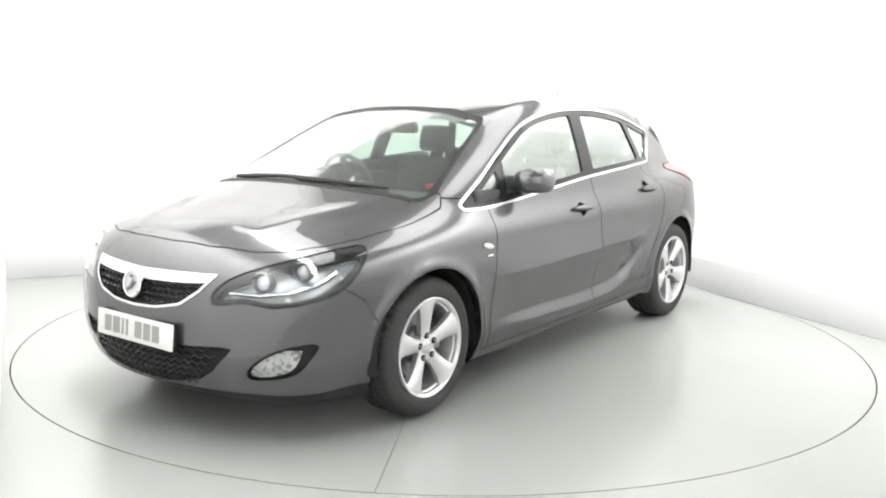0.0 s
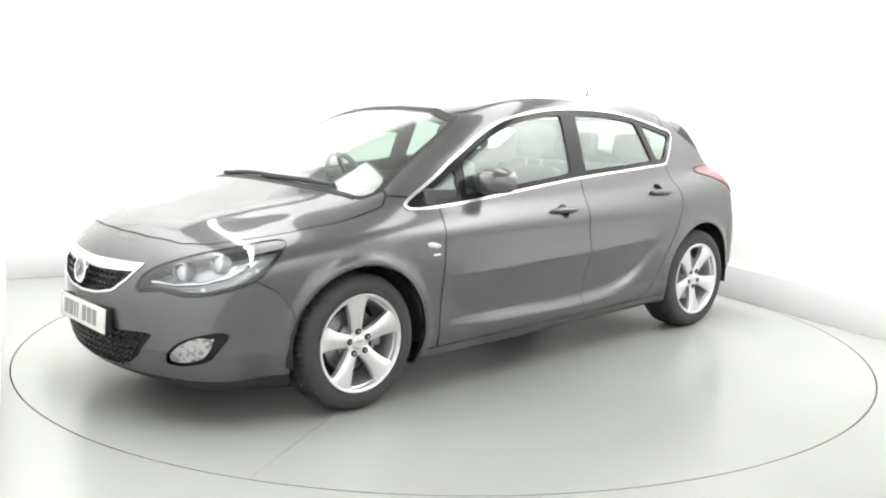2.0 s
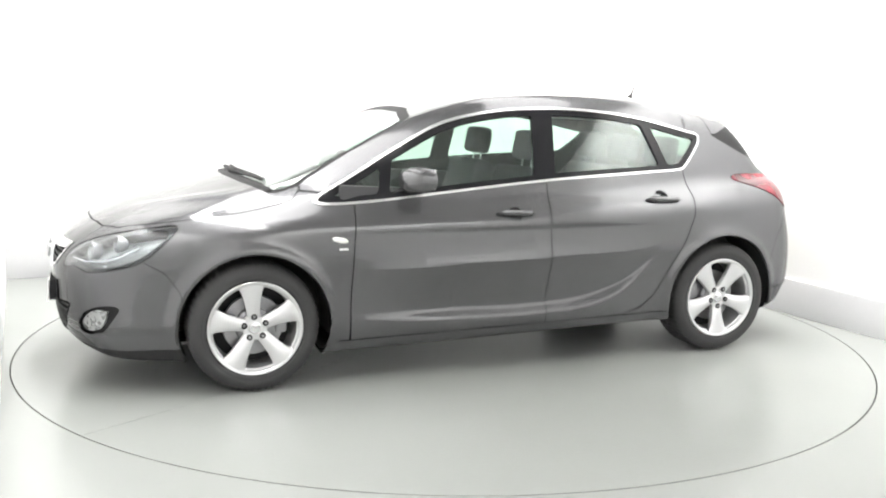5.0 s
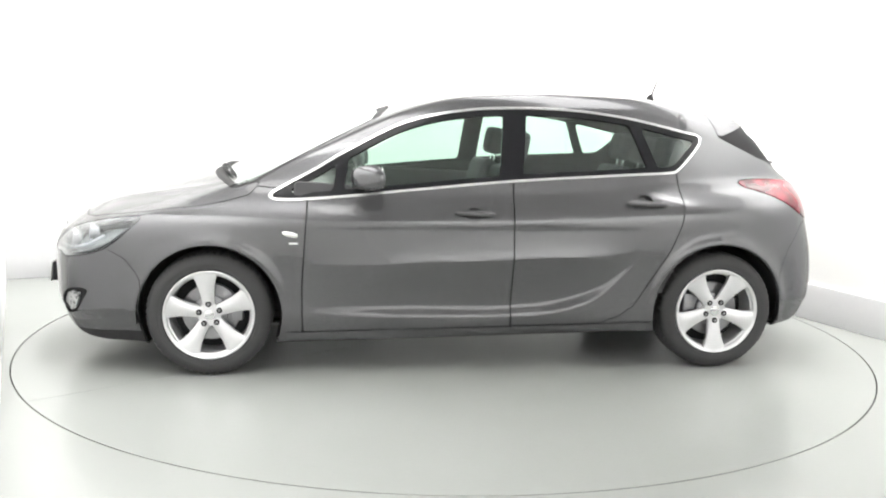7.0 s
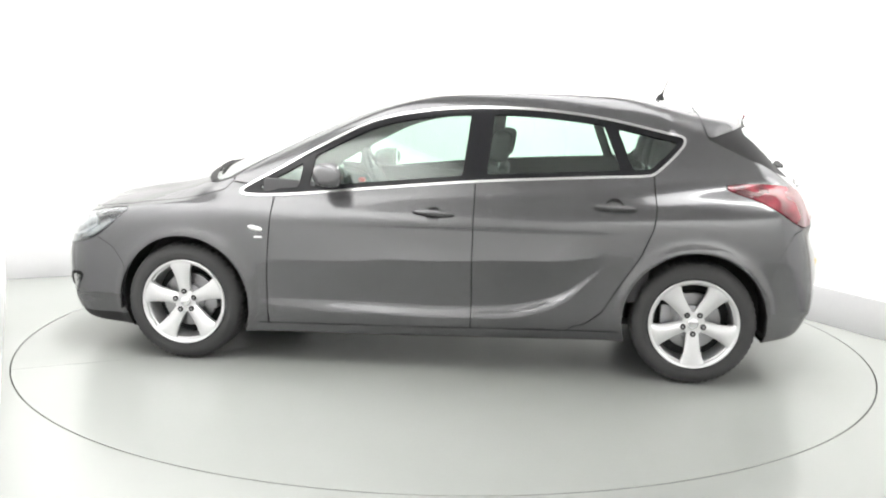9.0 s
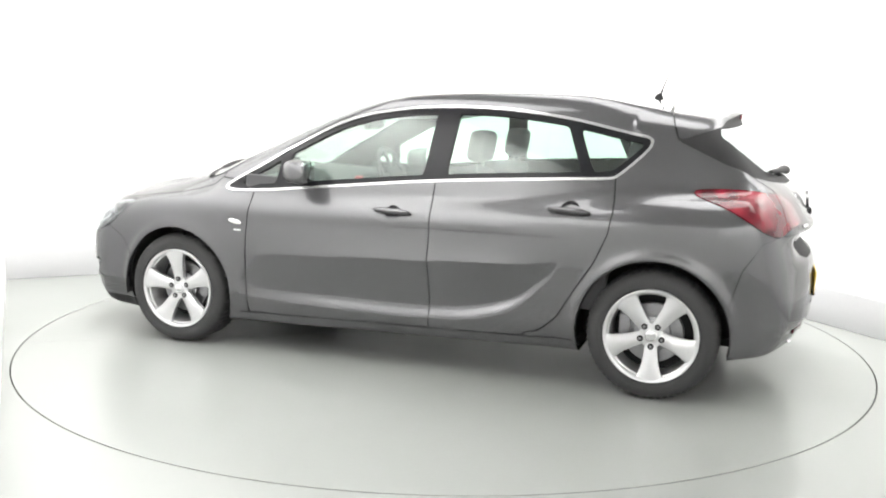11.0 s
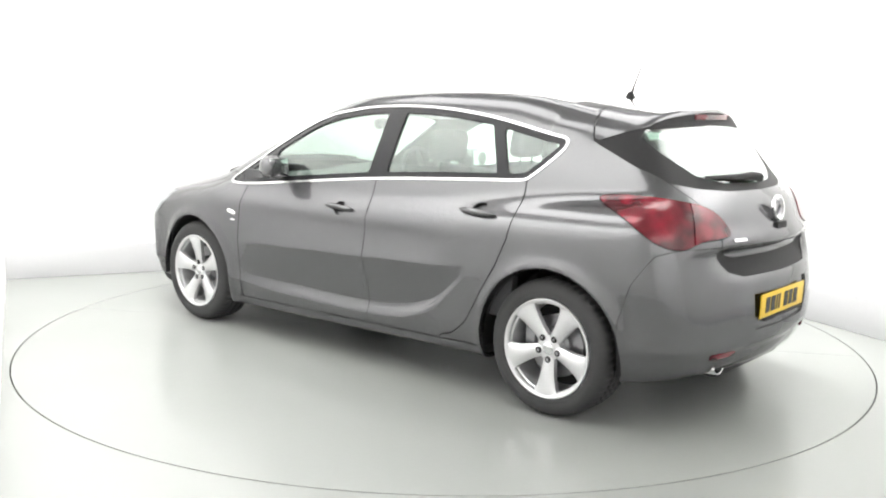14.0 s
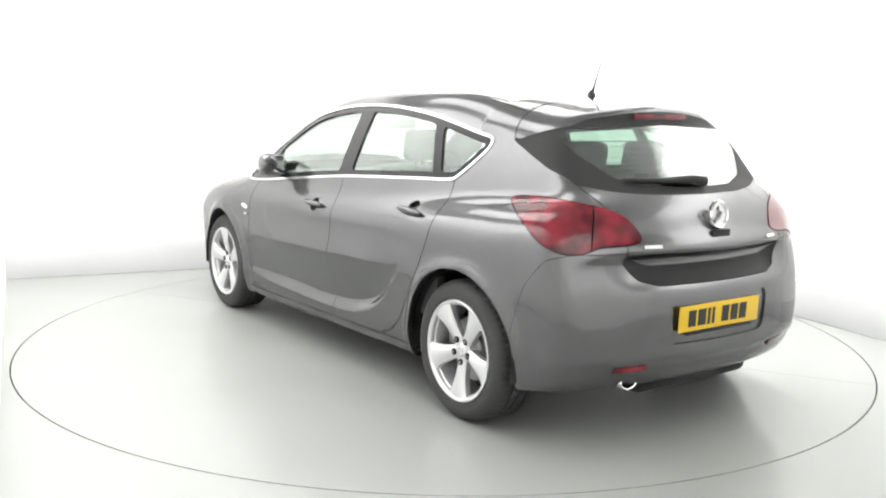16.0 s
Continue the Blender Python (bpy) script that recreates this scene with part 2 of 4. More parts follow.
TAIL = spl((0.12, 0.16), (0.22, 0.08), (0.32, 0.02), (0.45, 0.0), (0.60, 0.002), (0.66, 0.016), (0.70, 0.048), (0.74, 0.078), (0.80, 0.090), (0.95, 0.105), (1.03, 0.14), (1.12, 0.22))
TAIL_PLAIN = spl((0.12, 0.16), (0.22, 0.08), (0.32, 0.02), (0.45, 0.0), (0.60, 0.010), (0.80, 0.055), (0.95, 0.095), (1.03, 0.135), (1.12, 0.22))
UNDER = spl((2.3, 0.20), (2.0, 0.165), (1.7, 0.15), (0.9, 0.16), (-0.8, 0.20), (-1.7, 0.22), (-2.1, 0.26))
G_PLAN = spl((1.3, 0.74), (1.05, 0.79), (0.8, 0.815), (0, 0.835), (-0.7, 0.825), (-1.1, 0.785), (-1.4, 0.735), (-1.7, 0.68), (-2.0, 0.60))
ROOF = spl((0.9, 1.31), (0.6, 1.370), (0.342, 1.414), (0.006, 1.454), (-0.333, 1.472), (-0.674, 1.473), (-1.02, 1.462), (-1.371, 1.433), (-1.70, 1.400))
SCOOP_LOW = spl((1.0, 0.310), (0.3, 0.290), (-0.2, 0.288), (-0.5, 0.325), (-0.72, 0.43), (-0.88, 0.60), (-1.2, 0.95))


def body(x, y, z):
    y = np.abs(y)
    # flanks
    w = P_PLAN(x) - D_LOW(z)
    zc = CREASE(x)
    w = w - 0.15 * np.maximum(z - zc, 0) * step(x, 1.3, 0.5)
    up, lo = 0.602 + 0.036 * np.clip(-x, -1, 1), SCOOP_LOW(x)
    s = np.clip((z - lo) / np.maximum(up - lo, 0.08), 0, 1)
    deep = np.clip((up - lo) / 0.26, 0, 1) ** 1.6 * step(x, 1.05, 0.3)
    lip = 0.5 - 0.5 * np.cos(np.pi * np.clip(s / 0.24, 0, 1))
    w = w + 0.023 * deep * np.where(z > up, np.exp(-np.maximum(z - up, 0) / 0.058), s ** 1.5) - 0.034 * deep * lip * (1 - np.clip((s - 0.24) / 0.76, 0, 1) ** 1.3)
    for cx, cz in (WHEEL_F, WHEEL_R):
        r = np.hypot(x - cx, z - cz)
        w = w + 0.016 * np.exp(-((r - 0.372) / 0.035) ** 2)
    ledge = step(0.335 - z, 0, 0.03) * step(x, 1.60, 1.75) + step(0.37 - z, 0, 0.03) * step(-x, 1.64, 1.76)
    w = w - 0.012 * ledge
    side = y - w
    # bonnet and tail top
    t = TOP(x) - 0.13 * y ** 2 - 0.10 * y ** 4 + 0.010 * np.exp(-((y - 0.36 - 0.22 * step(x, 2.1, 1.1)) / 0.06) ** 2) * step(x, 2.25, 1.5)
    top = (z - t) * 0.93
    nose = x - (2.262 - 0.36 * y ** 2 - 0.10 * y ** 4 - NOSE(z))
    shelf = step(0.62 - y, 0.0, 0.24)
    tail = -x - (2.090 - 0.23 * y ** 2 - 0.06 * y ** 4 - TAIL_PLAIN(z) - (TAIL(z) - TAIL_PLAIN(z)) * shelf)
    nose, tail = nose + 0.010 * ledge, tail + 0.010 * ledge
    low = smax(side, top, 0.09)
    low = smax(low, nose, 0.10)
    low = smax(low, tail, 0.10)
    low = smax(low, UNDER(x) - z, 0.03)
    # cabin
    dz = z - 0.95
    gs = (y - (G_PLAN(x) - 0.30 * dz - 0.20 * dz * np.abs(dz))) * 0.93
    crown = (0.02 + 0.26 * step(-x, 0.9, 1.6)) * y ** 2
    roof = z - (ROOF(x) - 0.003 - crown)
    front = (z - (1.407 - 0.452 * (x - 0.46) + 0.05 * (x - 0.46) * (x - 1.25) - 0.21 * y ** 2)) * 0.91
    back = (-x - (1.66 + 0.86 * (1.345 - z) - 0.10 * (1.345 - z) ** 2 - 0.34 * y ** 2)) * 0.76
    cab = smax(smax(gs, roof, 0.10), 0.80 - z, 0.02)
    cab = smax(cab, front, 0.13)
    cab = smax(cab, back, 0.06)
    # roof spoiler
    lid = ROOF(x) - crown - 0.9 * np.maximum(y - 0.36, 0) ** 2
    sp = smax(z - lid - 0.003, lid - 0.055 - z, 0.03)
    sp = smax(sp, -x - (1.675 - 0.42 * y ** 2), 0.03)
    sp = smax(sp, y - 0.53 - 0.25 * (x + 1.7), 0.05)
    sp = smax(sp, x + 1.2, 0.01)
    cab = smin(cab, sp, 0.02)
    return smin(low, cab, 0.045)


def slope(p, e=0.003):
    x, y, z = p.T
    g = np.stack([body(x + e, y, z) - body(x - e, y, z), body(x, y + e, z) - body(x, y - e, z), body(x, y, z + e) - body(x, y, z - e)], -1) / (2 * e)
    return g


def settle(p, level=0.0, rounds=3):
    for _ in range(rounds):
        g = slope(p)
        d = body(*p.T) - level
        p = p - g * (np.clip(d / np.maximum((g * g).sum(1), 0.2), -0.02, 0.02))[:, None]
    return p


def skin(level=0.0, h=0.02):
    # net of the half body with y >= 0, at a distance from the outer shape
    x0, y0, z0 = -2.20, -0.03, 0.10
    nx, ny, nz = int(4.52 / h), int(1.0 / h), int(1.42 / h)
    X, Y, Z = np.meshgrid(x0 + h * np.arange(nx), y0 + h * np.arange(ny), z0 + h * np.arange(nz), indexing="ij")
    F = body(X, np.abs(Y), Z) - level
    neg = F < 0
    total, count = np.zeros((nx - 1, ny - 1, nz - 1, 3)), np.zeros((nx - 1, ny - 1, nz - 1))
    grid = np.stack([X, Y, Z], -1)
    cross = []
    for ax in range(3):
        a = [slice(None)] * 3
        b = [slice(None)] * 3
        a[ax], b[ax] = slice(0, -1), slice(1, None)
        a, b = tuple(a), tuple(b)
        hit = neg[a] != neg[b]
        cross.append((hit, neg[a]))
        t = np.where(hit, F[a] / np.where(hit, F[a] - F[b], 1), 0)
        pt = grid[a] + (grid[b] - grid[a]) * t[..., None]
        o1, o2 = [k for k in range(3) if k != ax]
        for d1 in (0, 1):
            for d2 in (0, 1):
                s = [slice(None)] * 3
                s[o1] = slice(d1, F.shape[o1] - 1 + d1)
                s[o2] = slice(d2, F.shape[o2] - 1 + d2)
                s = tuple(s)
                total += np.where(hit[s][..., None], pt[s], 0)
                count += hit[s]
    has = count > 0
    ids = np.full(has.shape, -1)
    ids[has] = np.arange(has.sum())
    V = total[has] / count[has][:, None]
    faces = []
    for ax in range(3):
        hit, sign = cross[ax]
        o1, o2 = [k for k in range(3) if k != ax]
        i = np.argwhere(hit)
        ok = (i[:, o1] > 0) & (i[:, o2] > 0) & (i[:, o1] < F.shape[o1] - 1) & (i[:, o2] < F.shape[o2] - 1)
        i = i[ok]
        q = []
        for d1, d2 in ((0, 0), (-1, 0), (-1, -1), (0, -1)):
            j = i.copy()
            j[:, o1] += d1
            j[:, o2] += d2
            q.append(ids[tuple(j.T)])
        faces.append(np.stack(q, -1))
    faces = np.concatenate(faces)
    faces = faces[(faces >= 0).all(1)]
    V = settle(V, level, 3)
    n = np.cross(V[faces[:, 1]] - V[faces[:, 0]], V[faces[:, 2]] - V[faces[:, 0]])
    flip = (n * slope(V)[faces[:, 0]]).sum(1) < 0
    faces[flip] = faces[flip][:, ::-1]
    return V, [tuple(f) for f in faces.tolist()]


def keep(net, field, level=0.0, outside=False):
    # the piece of a net where field < level (or > level), cut cleanly along the level
    V, faces = net
    val = (field(V) - level) * (-1 if outside else 1)
    inside = val < 0
    pts, extra, made = list(map(tuple, V)), {}, []
    base = len(pts)
    flags = inside.tolist()
    for f in faces:
        n = sum(flags[i] for i in f)
        if n == len(f):
            made.append(f)
        elif n:
            poly = []
            for k, i in enumerate(f):
                j = f[(k + 1) % len(f)]
                if flags[i]:
                    poly.append(i)
                if flags[i] != flags[j]:
                    key = (i, j) if i < j else (j, i)
                    if key not in extra:
                        t = val[key[0]] / (val[key[0]] - val[key[1]])
                        extra[key] = base + len(extra)
                        pts.append(tuple(V[key[0]] + (V[key[1]] - V[key[0]]) * t))
                    poly.append(extra[key])
            if len(poly) > 2:
                made.append(tuple(poly))
    used = sorted({i for f in made for i in f})
    new_id = {i: k for k, i in enumerate(used)}
    return np.array([pts[i] for i in used]).reshape(-1, 3), [tuple(new_id[i] for i in f) for f in made]


def loop(pts, fine=6):
    # closed smooth outline through the corners given
    p = np.array(pts, float)
    out = []
    n = len(p)
    for i in range(n):
        a, b, c, d = p[i - 1], p[i], p[(i + 1) % n], p[(i + 2) % n]
        for k in range(fine):
            t = k / fine
            out.append(0.5 * (2 * b + (c - a) * t + (2 * a - 5 * b + 4 * c - d) * t * t + (3 * b - a - 3 * c + d) * t ** 3))
    return np.array(out)


def sd(poly, u, v):
    # signed distance to an outline, negative inside
    p = np.stack([u, v], -1)
    best, odd = np.full(len(p), 1e9), np.zeros(len(p), bool)
    for a, b in zip(poly, np.roll(poly, -1, 0)):
        e = b - a
        w = p - a
        t = np.clip((w @ e) / max(e @ e, 1e-12), 0, 1)
        best = np.minimum(best, ((w - t[:, None] * e) ** 2).sum(1))
        c = ((a[1] <= p[:, 1]) & (b[1] > p[:, 1])) | ((a[1] > p[:, 1]) & (b[1] <= p[:, 1]))
        odd ^= c & ((e[0] * w[:, 1] - e[1] * w[:, 0]) * np.sign(b[1] - a[1]) > 0)
    return np.where(odd, -1, 1) * np.sqrt(best)


def on_side(pts, smooth=True):
    poly = loop(pts) if smooth else np.array(pts, float)
    return lambda V: np.where(V[:, 1] > 0.25, sd(poly, V[:, 0], V[:, 2]), 1.0)


def on_front(pts, xmin, smooth=False):
    poly = loop(pts) if smooth else np.array(pts, float)
    return lambda V: np.where(V[:, 0] > xmin, sd(poly, V[:, 1], V[:, 2]), 1.0)


def on_rear(pts, xmax, smooth=False):
    poly = loop(pts) if smooth else np.array(pts, float)
    return lambda V: np.where(V[:, 0] < xmax, sd(poly, V[:, 1], V[:, 2]), 1.0)


def on_top(pts, zmin):
    poly = np.array(pts, float)
    return lambda V: np.where(V[:, 2] > zmin, sd(poly, V[:, 0], V[:, 1]), 1.0)


def on_corner(pts, sign, smooth=True):
    # outline seen from 45 degrees to the car's length; sign +1 in front, -1 behind
    poly = loop(pts) if smooth else np.array(pts, float)
    return lambda V: np.where(sign * V[:, 0] > 1.3, sd(poly, (V[:, 1] - sign * V[:, 0]) * 0.7071, V[:, 2]), 1.0)


def panel(name, net, material, parent, label="", thick=0.012, lift=0.0, sides="L", smooth=True):
    # a sheet of the body's skin with thickness; sides: L, R or B (both halves as one)
    V, faces = net
    if not len(faces):
        return None
    V = settle(V, 0.0, 2)
    nrm = slope(V, 0.010)
    nrm /= np.maximum(np.linalg.norm(nrm, axis=1, keepdims=True), 1e-9)
    if sides == "B":
        nrm[np.abs(V[:, 1]) < 0.002, 1] = 0.0
    V = V + nrm * lift
    edge = {}
    for f in faces:
        for k, i in enumerate(f):
            j = f[(k + 1) % len(f)]
            edge[(i, j)] = 1
    rim = [(i, j) for i, j in edge if (j, i) not in edge and not (sides == "B" and abs(V[i, 1]) < 0.002 and abs(V[j, 1]) < 0.002)]
    if sides == "B":
        V[np.abs(V[:, 1]) < 0.002, 1] = 0.0
    n = len(V)
    verts = np.concatenate([V, V - nrm * thick])
    side_n = {}
    fs, ln = [], []
    for f in faces:
        fs.append(tuple(f))
        ln.extend(nrm[i] for i in f)
        fs.append(tuple(i + n for i in f[::-1]))
        ln.extend(-nrm[i] for i in f[::-1])
    for i, j in rim:
        q = (j, i, i + n, j + n)
        fs.append(q)
        d = np.cross(verts[q[1]] - verts[q[0]], verts[q[2]] - verts[q[1]])
        d = d / max(np.linalg.norm(d), 1e-12)
        ln.extend([d] * 4)
    ln = np.array(ln)
    if sides in "RB":
        flip = np.array([1, -1, 1])
        k = len(verts)
        twin = {i: i if sides == "B" and abs(verts[i, 1]) < 1e-9 else i + k for i in range(k)}
        pos, mf, mn = 0, [], []
        for f in fs:
            mf.append(tuple(twin[i] for i in f[::-1]))
            mn.extend(ln[pos:pos + len(f)][::-1] * flip)
            pos += len(f)
        verts = np.concatenate([verts, verts * flip])
        fs, ln = (mf, np.array(mn)) if sides == "R" else (fs + mf, np.concatenate([ln, mn]))
    used = sorted({i for f in fs for i in f})
    place = {i: k for k, i in enumerate(used)}
    return mesh_object(name, verts[used], [tuple(place[i] for i in f) for f in fs], material, parent, label, True, ln)


def pair(name, net, material, parent, label="", **kw):
    return panel(name, net, material, parent, label, sides="L", **kw), panel(name, net, material, parent, label, sides="R", **kw)


# outlines (metres, in the car's axes)
DLO = [(1.045, 0.918), (0.985, 0.897), (0.755, 0.908), (0.347, 0.949), (-0.242, 1.003), (-0.84, 1.037), (-1.08, 1.048), (-1.145, 1.069), (-1.262, 1.180),
       (-1.290, 1.232), (-1.270, 1.262), (-1.177, 1.282), (-0.863, 1.348), (-0.554, 1.384), (-0.25, 1.391), (0.054, 1.370), (0.35, 1.304), (0.645, 1.158), (0.821, 1.056), (1.0, 0.958)]
HEAD = [(-1.258, 0.592), (-1.232, 0.650), (-1.14, 0.705), (-0.95, 0.762), (-0.70, 0.808), (-0.632, 0.797), (-0.66, 0.72), (-0.74, 0.645), (-0.88, 0.605), (-1.02, 0.588), (-1.12, 0.602), (-1.20, 0.590)]
TAILLAMP = [(-0.555, 1.008), (-0.62, 0.93), (-0.72, 0.845), (-0.84, 0.812), (-0.94, 0.842), (-1.03, 0.848), (-1.10, 0.862), (-1.09, 0.90), (-1.02, 0.965), (-0.90, 1.003), (-0.70, 1.025)]


def car_body(car):
    g = 0.003
    net = keep(skin(), lambda V: -V[:, 1])                       # the left half
    shell = net
    arch = lambda V: np.where(V[:, 1] > 0.4, np.minimum(np.hypot(V[:, 0] - WHEEL_F[0], V[:, 2] - WHEEL_F[1]) - 0.362, np.hypot(V[:, 0] - WHEEL_R[0], V[:, 2] - WHEEL_R[1]) - 0.366), 1.0)
    net = keep(net, arch, 0, True)
    rest = net

    def peel(field, gap=g):
        nonlocal rest
        a, rest = keep(rest, field, -gap), keep(rest, field, gap, True)
        return a
    # windows
    dlo = on_side(DLO)
    side_glass = peel(dlo, 0.0)
    pair("window_trim", keep(side_glass, dlo, -0.013, True), SATIN, car, "bright chrome window surround", thick=0.014, lift=0.005)
    inner = keep(side_glass, dlo, -0.0145)
    bpost = lambda V: np.abs(V[:, 0] + 0.205 + 0.10 * (V[:, 2] - 1.0)) - 0.062
    qpost = lambda V: np.abs(V[:, 0] + 0.885 + 0.40 * (1.345 - V[:, 2])) - 0.030
    fpost = lambda V: np.abs(V[:, 0] - 0.690 + 0.15 * (V[:, 2] - 0.95)) - 0.028
    seal = lambda V: np.minimum(np.minimum(bpost(V), qpost(V)), np.minimum(fpost(V), -0.040 - dlo(V)))
    pair("window_frame", keep(inner, seal), TRIM_BLACK, car, "gloss black window frame and pillars", thick=0.02, lift=-0.001)
    panes = keep(inner, seal, 0.0, True)
    for name, f in (("quarter_light", lambda V: 0.69 - V[:, 0] - 0.15 * (V[:, 2] - 0.95)), ("front_side_window", lambda V: np.maximum(V[:, 0] - 0.69 + 0.15 * (V[:, 2] - 0.95), -0.205 - 0.1 * (V[:, 2] - 1) - V[:, 0])),
                    ("rear_side_window", lambda V: np.maximum(V[:, 0] + 0.205 + 0.1 * (V[:, 2] - 1), -0.885 - 0.40 * (1.345 - V[:, 2]) - V[:, 0])), ("rear_quarter_window", lambda V: V[:, 0] + 0.885 + 0.40 * (1.345 - V[:, 2]))):
        for ob in pair(name, keep(panes, f), PANE, car, "green tinted window glass", thick=0.004, lift=-0.008):
            ob.visible_shadow = False
    # windscreen and rear window
    ws = on_front([(-0.2, 0.93), (0.50, 0.935), (0.70, 0.95), (0.715, 0.985), (0.57, 1.29), (0.53, 1.332), (0.30, 1.375), (-0.2, 1.392)], 0.2)
    wsp = ws
    ws = lambda V: np.maximum(wsp(V), V[:, 0] - (1.352 - 0.26 * V[:, 1] ** 2))
    screen = peel(ws, 0.0)
    panel("windscreen_seal", keep(screen, ws, -0.020, True), LINER, car, "black windscreen border", sides="B", lift=-0.002)
    panel("windscreen", keep(screen, ws, -0.020), SCREEN, car, "clear windscreen glass", thick=0.005, lift=-0.003, sides="B").visible_shadow = False
    rg = on_rear([(-0.2, 1.032), (0.28, 1.038), (0.45, 1.052), (0.585, 1.078), (0.64, 1.15), (0.70, 1.265), (0.60, 1.35), (0.45, 1.38), (-0.2, 1.39)], -1.35)
    rgp = rg
    rg = lambda V: np.maximum(rgp(V), np.maximum(V[:, 2] - (1.245 + 0.36 * (-1.40 - V[:, 0])), 1.245 - 0.466 * (-1.405 - V[:, 0]) - V[:, 2] - 0.30 * np.maximum(-1.70 - V[:, 0], 0)))
    back = peel(rg, 0.0)
    rgi = on_rear([(-0.2, 1.062), (0.25, 1.070), (0.41, 1.105), (0.53, 1.21), (0.555, 1.27), (0.50, 1.308), (-0.2, 1.335)], -1.42)
    panel("rear_window_border", keep(back, rgi, 0.0, True), LINER, car, "black rear window border", sides="B", lift=-0.002)
    panel("rear_window", keep(back, rgi), REAR_PANE, car, "tinted rear window glass", thick=0.005, lift=-0.004, sides="B").visible_shadow = False
    # lamps
    hl = on_corner(HEAD, 1)
    head = peel(hl, 0.002)
    for ob in pair("headlight_lens", head, LENS, car, "clear headlight lens", thick=0.004):
        ob.visible_shadow = False
    pair("headlight_bowl", head, HEAD_GREY, car, "grey headlight reflector bowl", thick=0.004, lift=-0.055)
    pair("headlight_bezel", keep(head, hl, -0.018, True), TRIM_BLACK, car, "black headlight bezel", thick=0.05, lift=-0.006)
    tl = on_corner(TAILLAMP, -1)
    lamp = peel(tl, 0.002)
    cut = lambda V: (V[:, 1] + V[:, 0]) * 0.7071 + 0.905
    pair("tail_lamp", keep(lamp, cut, 0.003, True), RED_LENS, car, "red tail lamp lens", thick=0.03, lift=0.004)
    pair("tail_lamp", keep(lamp, cut, -0.003), RED_LENS, car, "red tail lamp lens on the tailgate", thick=0.03, lift=0.004)
    # front openings
    gu = on_front([(-0.2, 0.535), (0.0, 0.535), (0.14, 0.542), (0.27, 0.568), (0.35, 0.625), (0.405, 0.698), (0.30, 0.695), (0.0, 0.688), (-0.2, 0.688)], 1.8)
    upper = peel(gu, 0.0)
    panel("grille_surround", keep(upper, gu, -0.011, True), CHROME, car, "thin chrome grille surround", sides="B", lift=0.005)
    bar = lambda V: 0.648 - V[:, 2] + 0.10 * V[:, 1] ** 2
    panel("grille_bar", keep(keep(upper, gu, -0.012), bar), SATIN, car, "satin chrome bar across the grille", sides="B", lift=0.008, thick=0.03)
    gl = on_front([(-0.2, 0.222), (0.0, 0.222), (0.20, 0.232), (0.33, 0.258), (0.41, 0.31), (0.505, 0.410), (0.46, 0.416), (0.0, 0.385), (-0.2, 0.385)], 1.6)
    lower = peel(gl, 0.0)
    fg = on_front([(0.545, 0.296), (0.595, 0.368), (0.68, 0.420), (0.775, 0.442), (0.770, 0.39), (0.725, 0.318), (0.62, 0.285)], 1.5, True)
    fog = peel(fg, 0.0)
    pair("fog_lamp_pocket", fog, PAINT, car, "painted fog lamp recess", lift=-0.03)
    pair("fog_lamp", keep(fog, lambda V: fg(V) + 0.012 + 0.35 * np.maximum(V[:, 1] - 0.70, 0)), FOG_GREY, car, "grey glazed fog lamp", lift=-0.012, thick=0.01)
    # panels
    bonnet = peel(on_top([(1.365, -0.2), (1.36, 0.1), (1.33, 0.3), (1.26, 0.5), (1.17, 0.66), (1.09, 0.725), (1.14, 0.765), (1.4, 0.765), (1.65, 0.735), (1.82, 0.685), (1.94, 0.60), (2.01, 0.47), (2.055, 0.25), (2.07, 0), (2.07, -0.2)], 0.68))
    panel("bonnet", bonnet, PAINT, car, sides="B")
    bumper = peel(lambda V: sd(np.array([(1.665, 0.0), (1.68, 0.50), (1.75, 0.60), (1.86, 0.66), (1.86, 0.95), (2.6, 0.95), (2.6, 0.0)]), V[:, 0], V[:, 2]), 0.0015)
    chin = lambda V: V[:, 2] - 0.215 - 0.02 * (2.2 - V[:, 0])
    panel("front_bumper", keep(bumper, chin, 0.0, True), PAINT, car, sides="B")
    panel("front_lip", keep(bumper, chin), LINER, car, "black plastic lower lip", sides="B", lift=-0.004)
    sill = peel(lambda V: np.where((np.abs(V[:, 0] + 0.02) < 0.965), V[:, 2] - (0.222 + 0.04 * (0.95 - V[:, 0]) / 1.9), 1.0), 0.003)
    pair("sill", sill, PAINT, car)
    for hx, hz in ((-0.008, 0.838), (-0.928, 0.908)):
        pair("handle_pocket", peel(lambda V: np.where(V[:, 1] > 0.5, (np.hypot((V[:, 0] - hx) / 1.25, V[:, 2] - hz - 0.002) - 0.036), 1.0), 0.0), PAINT, car, "hollow behind the door handle", lift=-0.020)
    pair("front_door", peel(on_side([(0.843, 1.0), (0.845, 0.90), (0.860, 0.70), (0.874, 0.48), (0.874, 0.30), (0.868, 0.20), (-0.212, 0.20), (-0.214, 0.6), (-0.216, 1.1)], False)), PAINT, car)
    pair("rear_door", peel(on_side([(-0.216, 1.1), (-0.214, 0.6), (-0.212, 0.2), (-0.72, 0.2), (-0.72, 0.275), (-0.80, 0.295), (-0.885, 0.365), (-0.97, 0.51), (-1.066, 0.66), (-1.125, 0.80), (-1.138, 0.90), (-1.125, 1.08)], False)), PAINT, car)
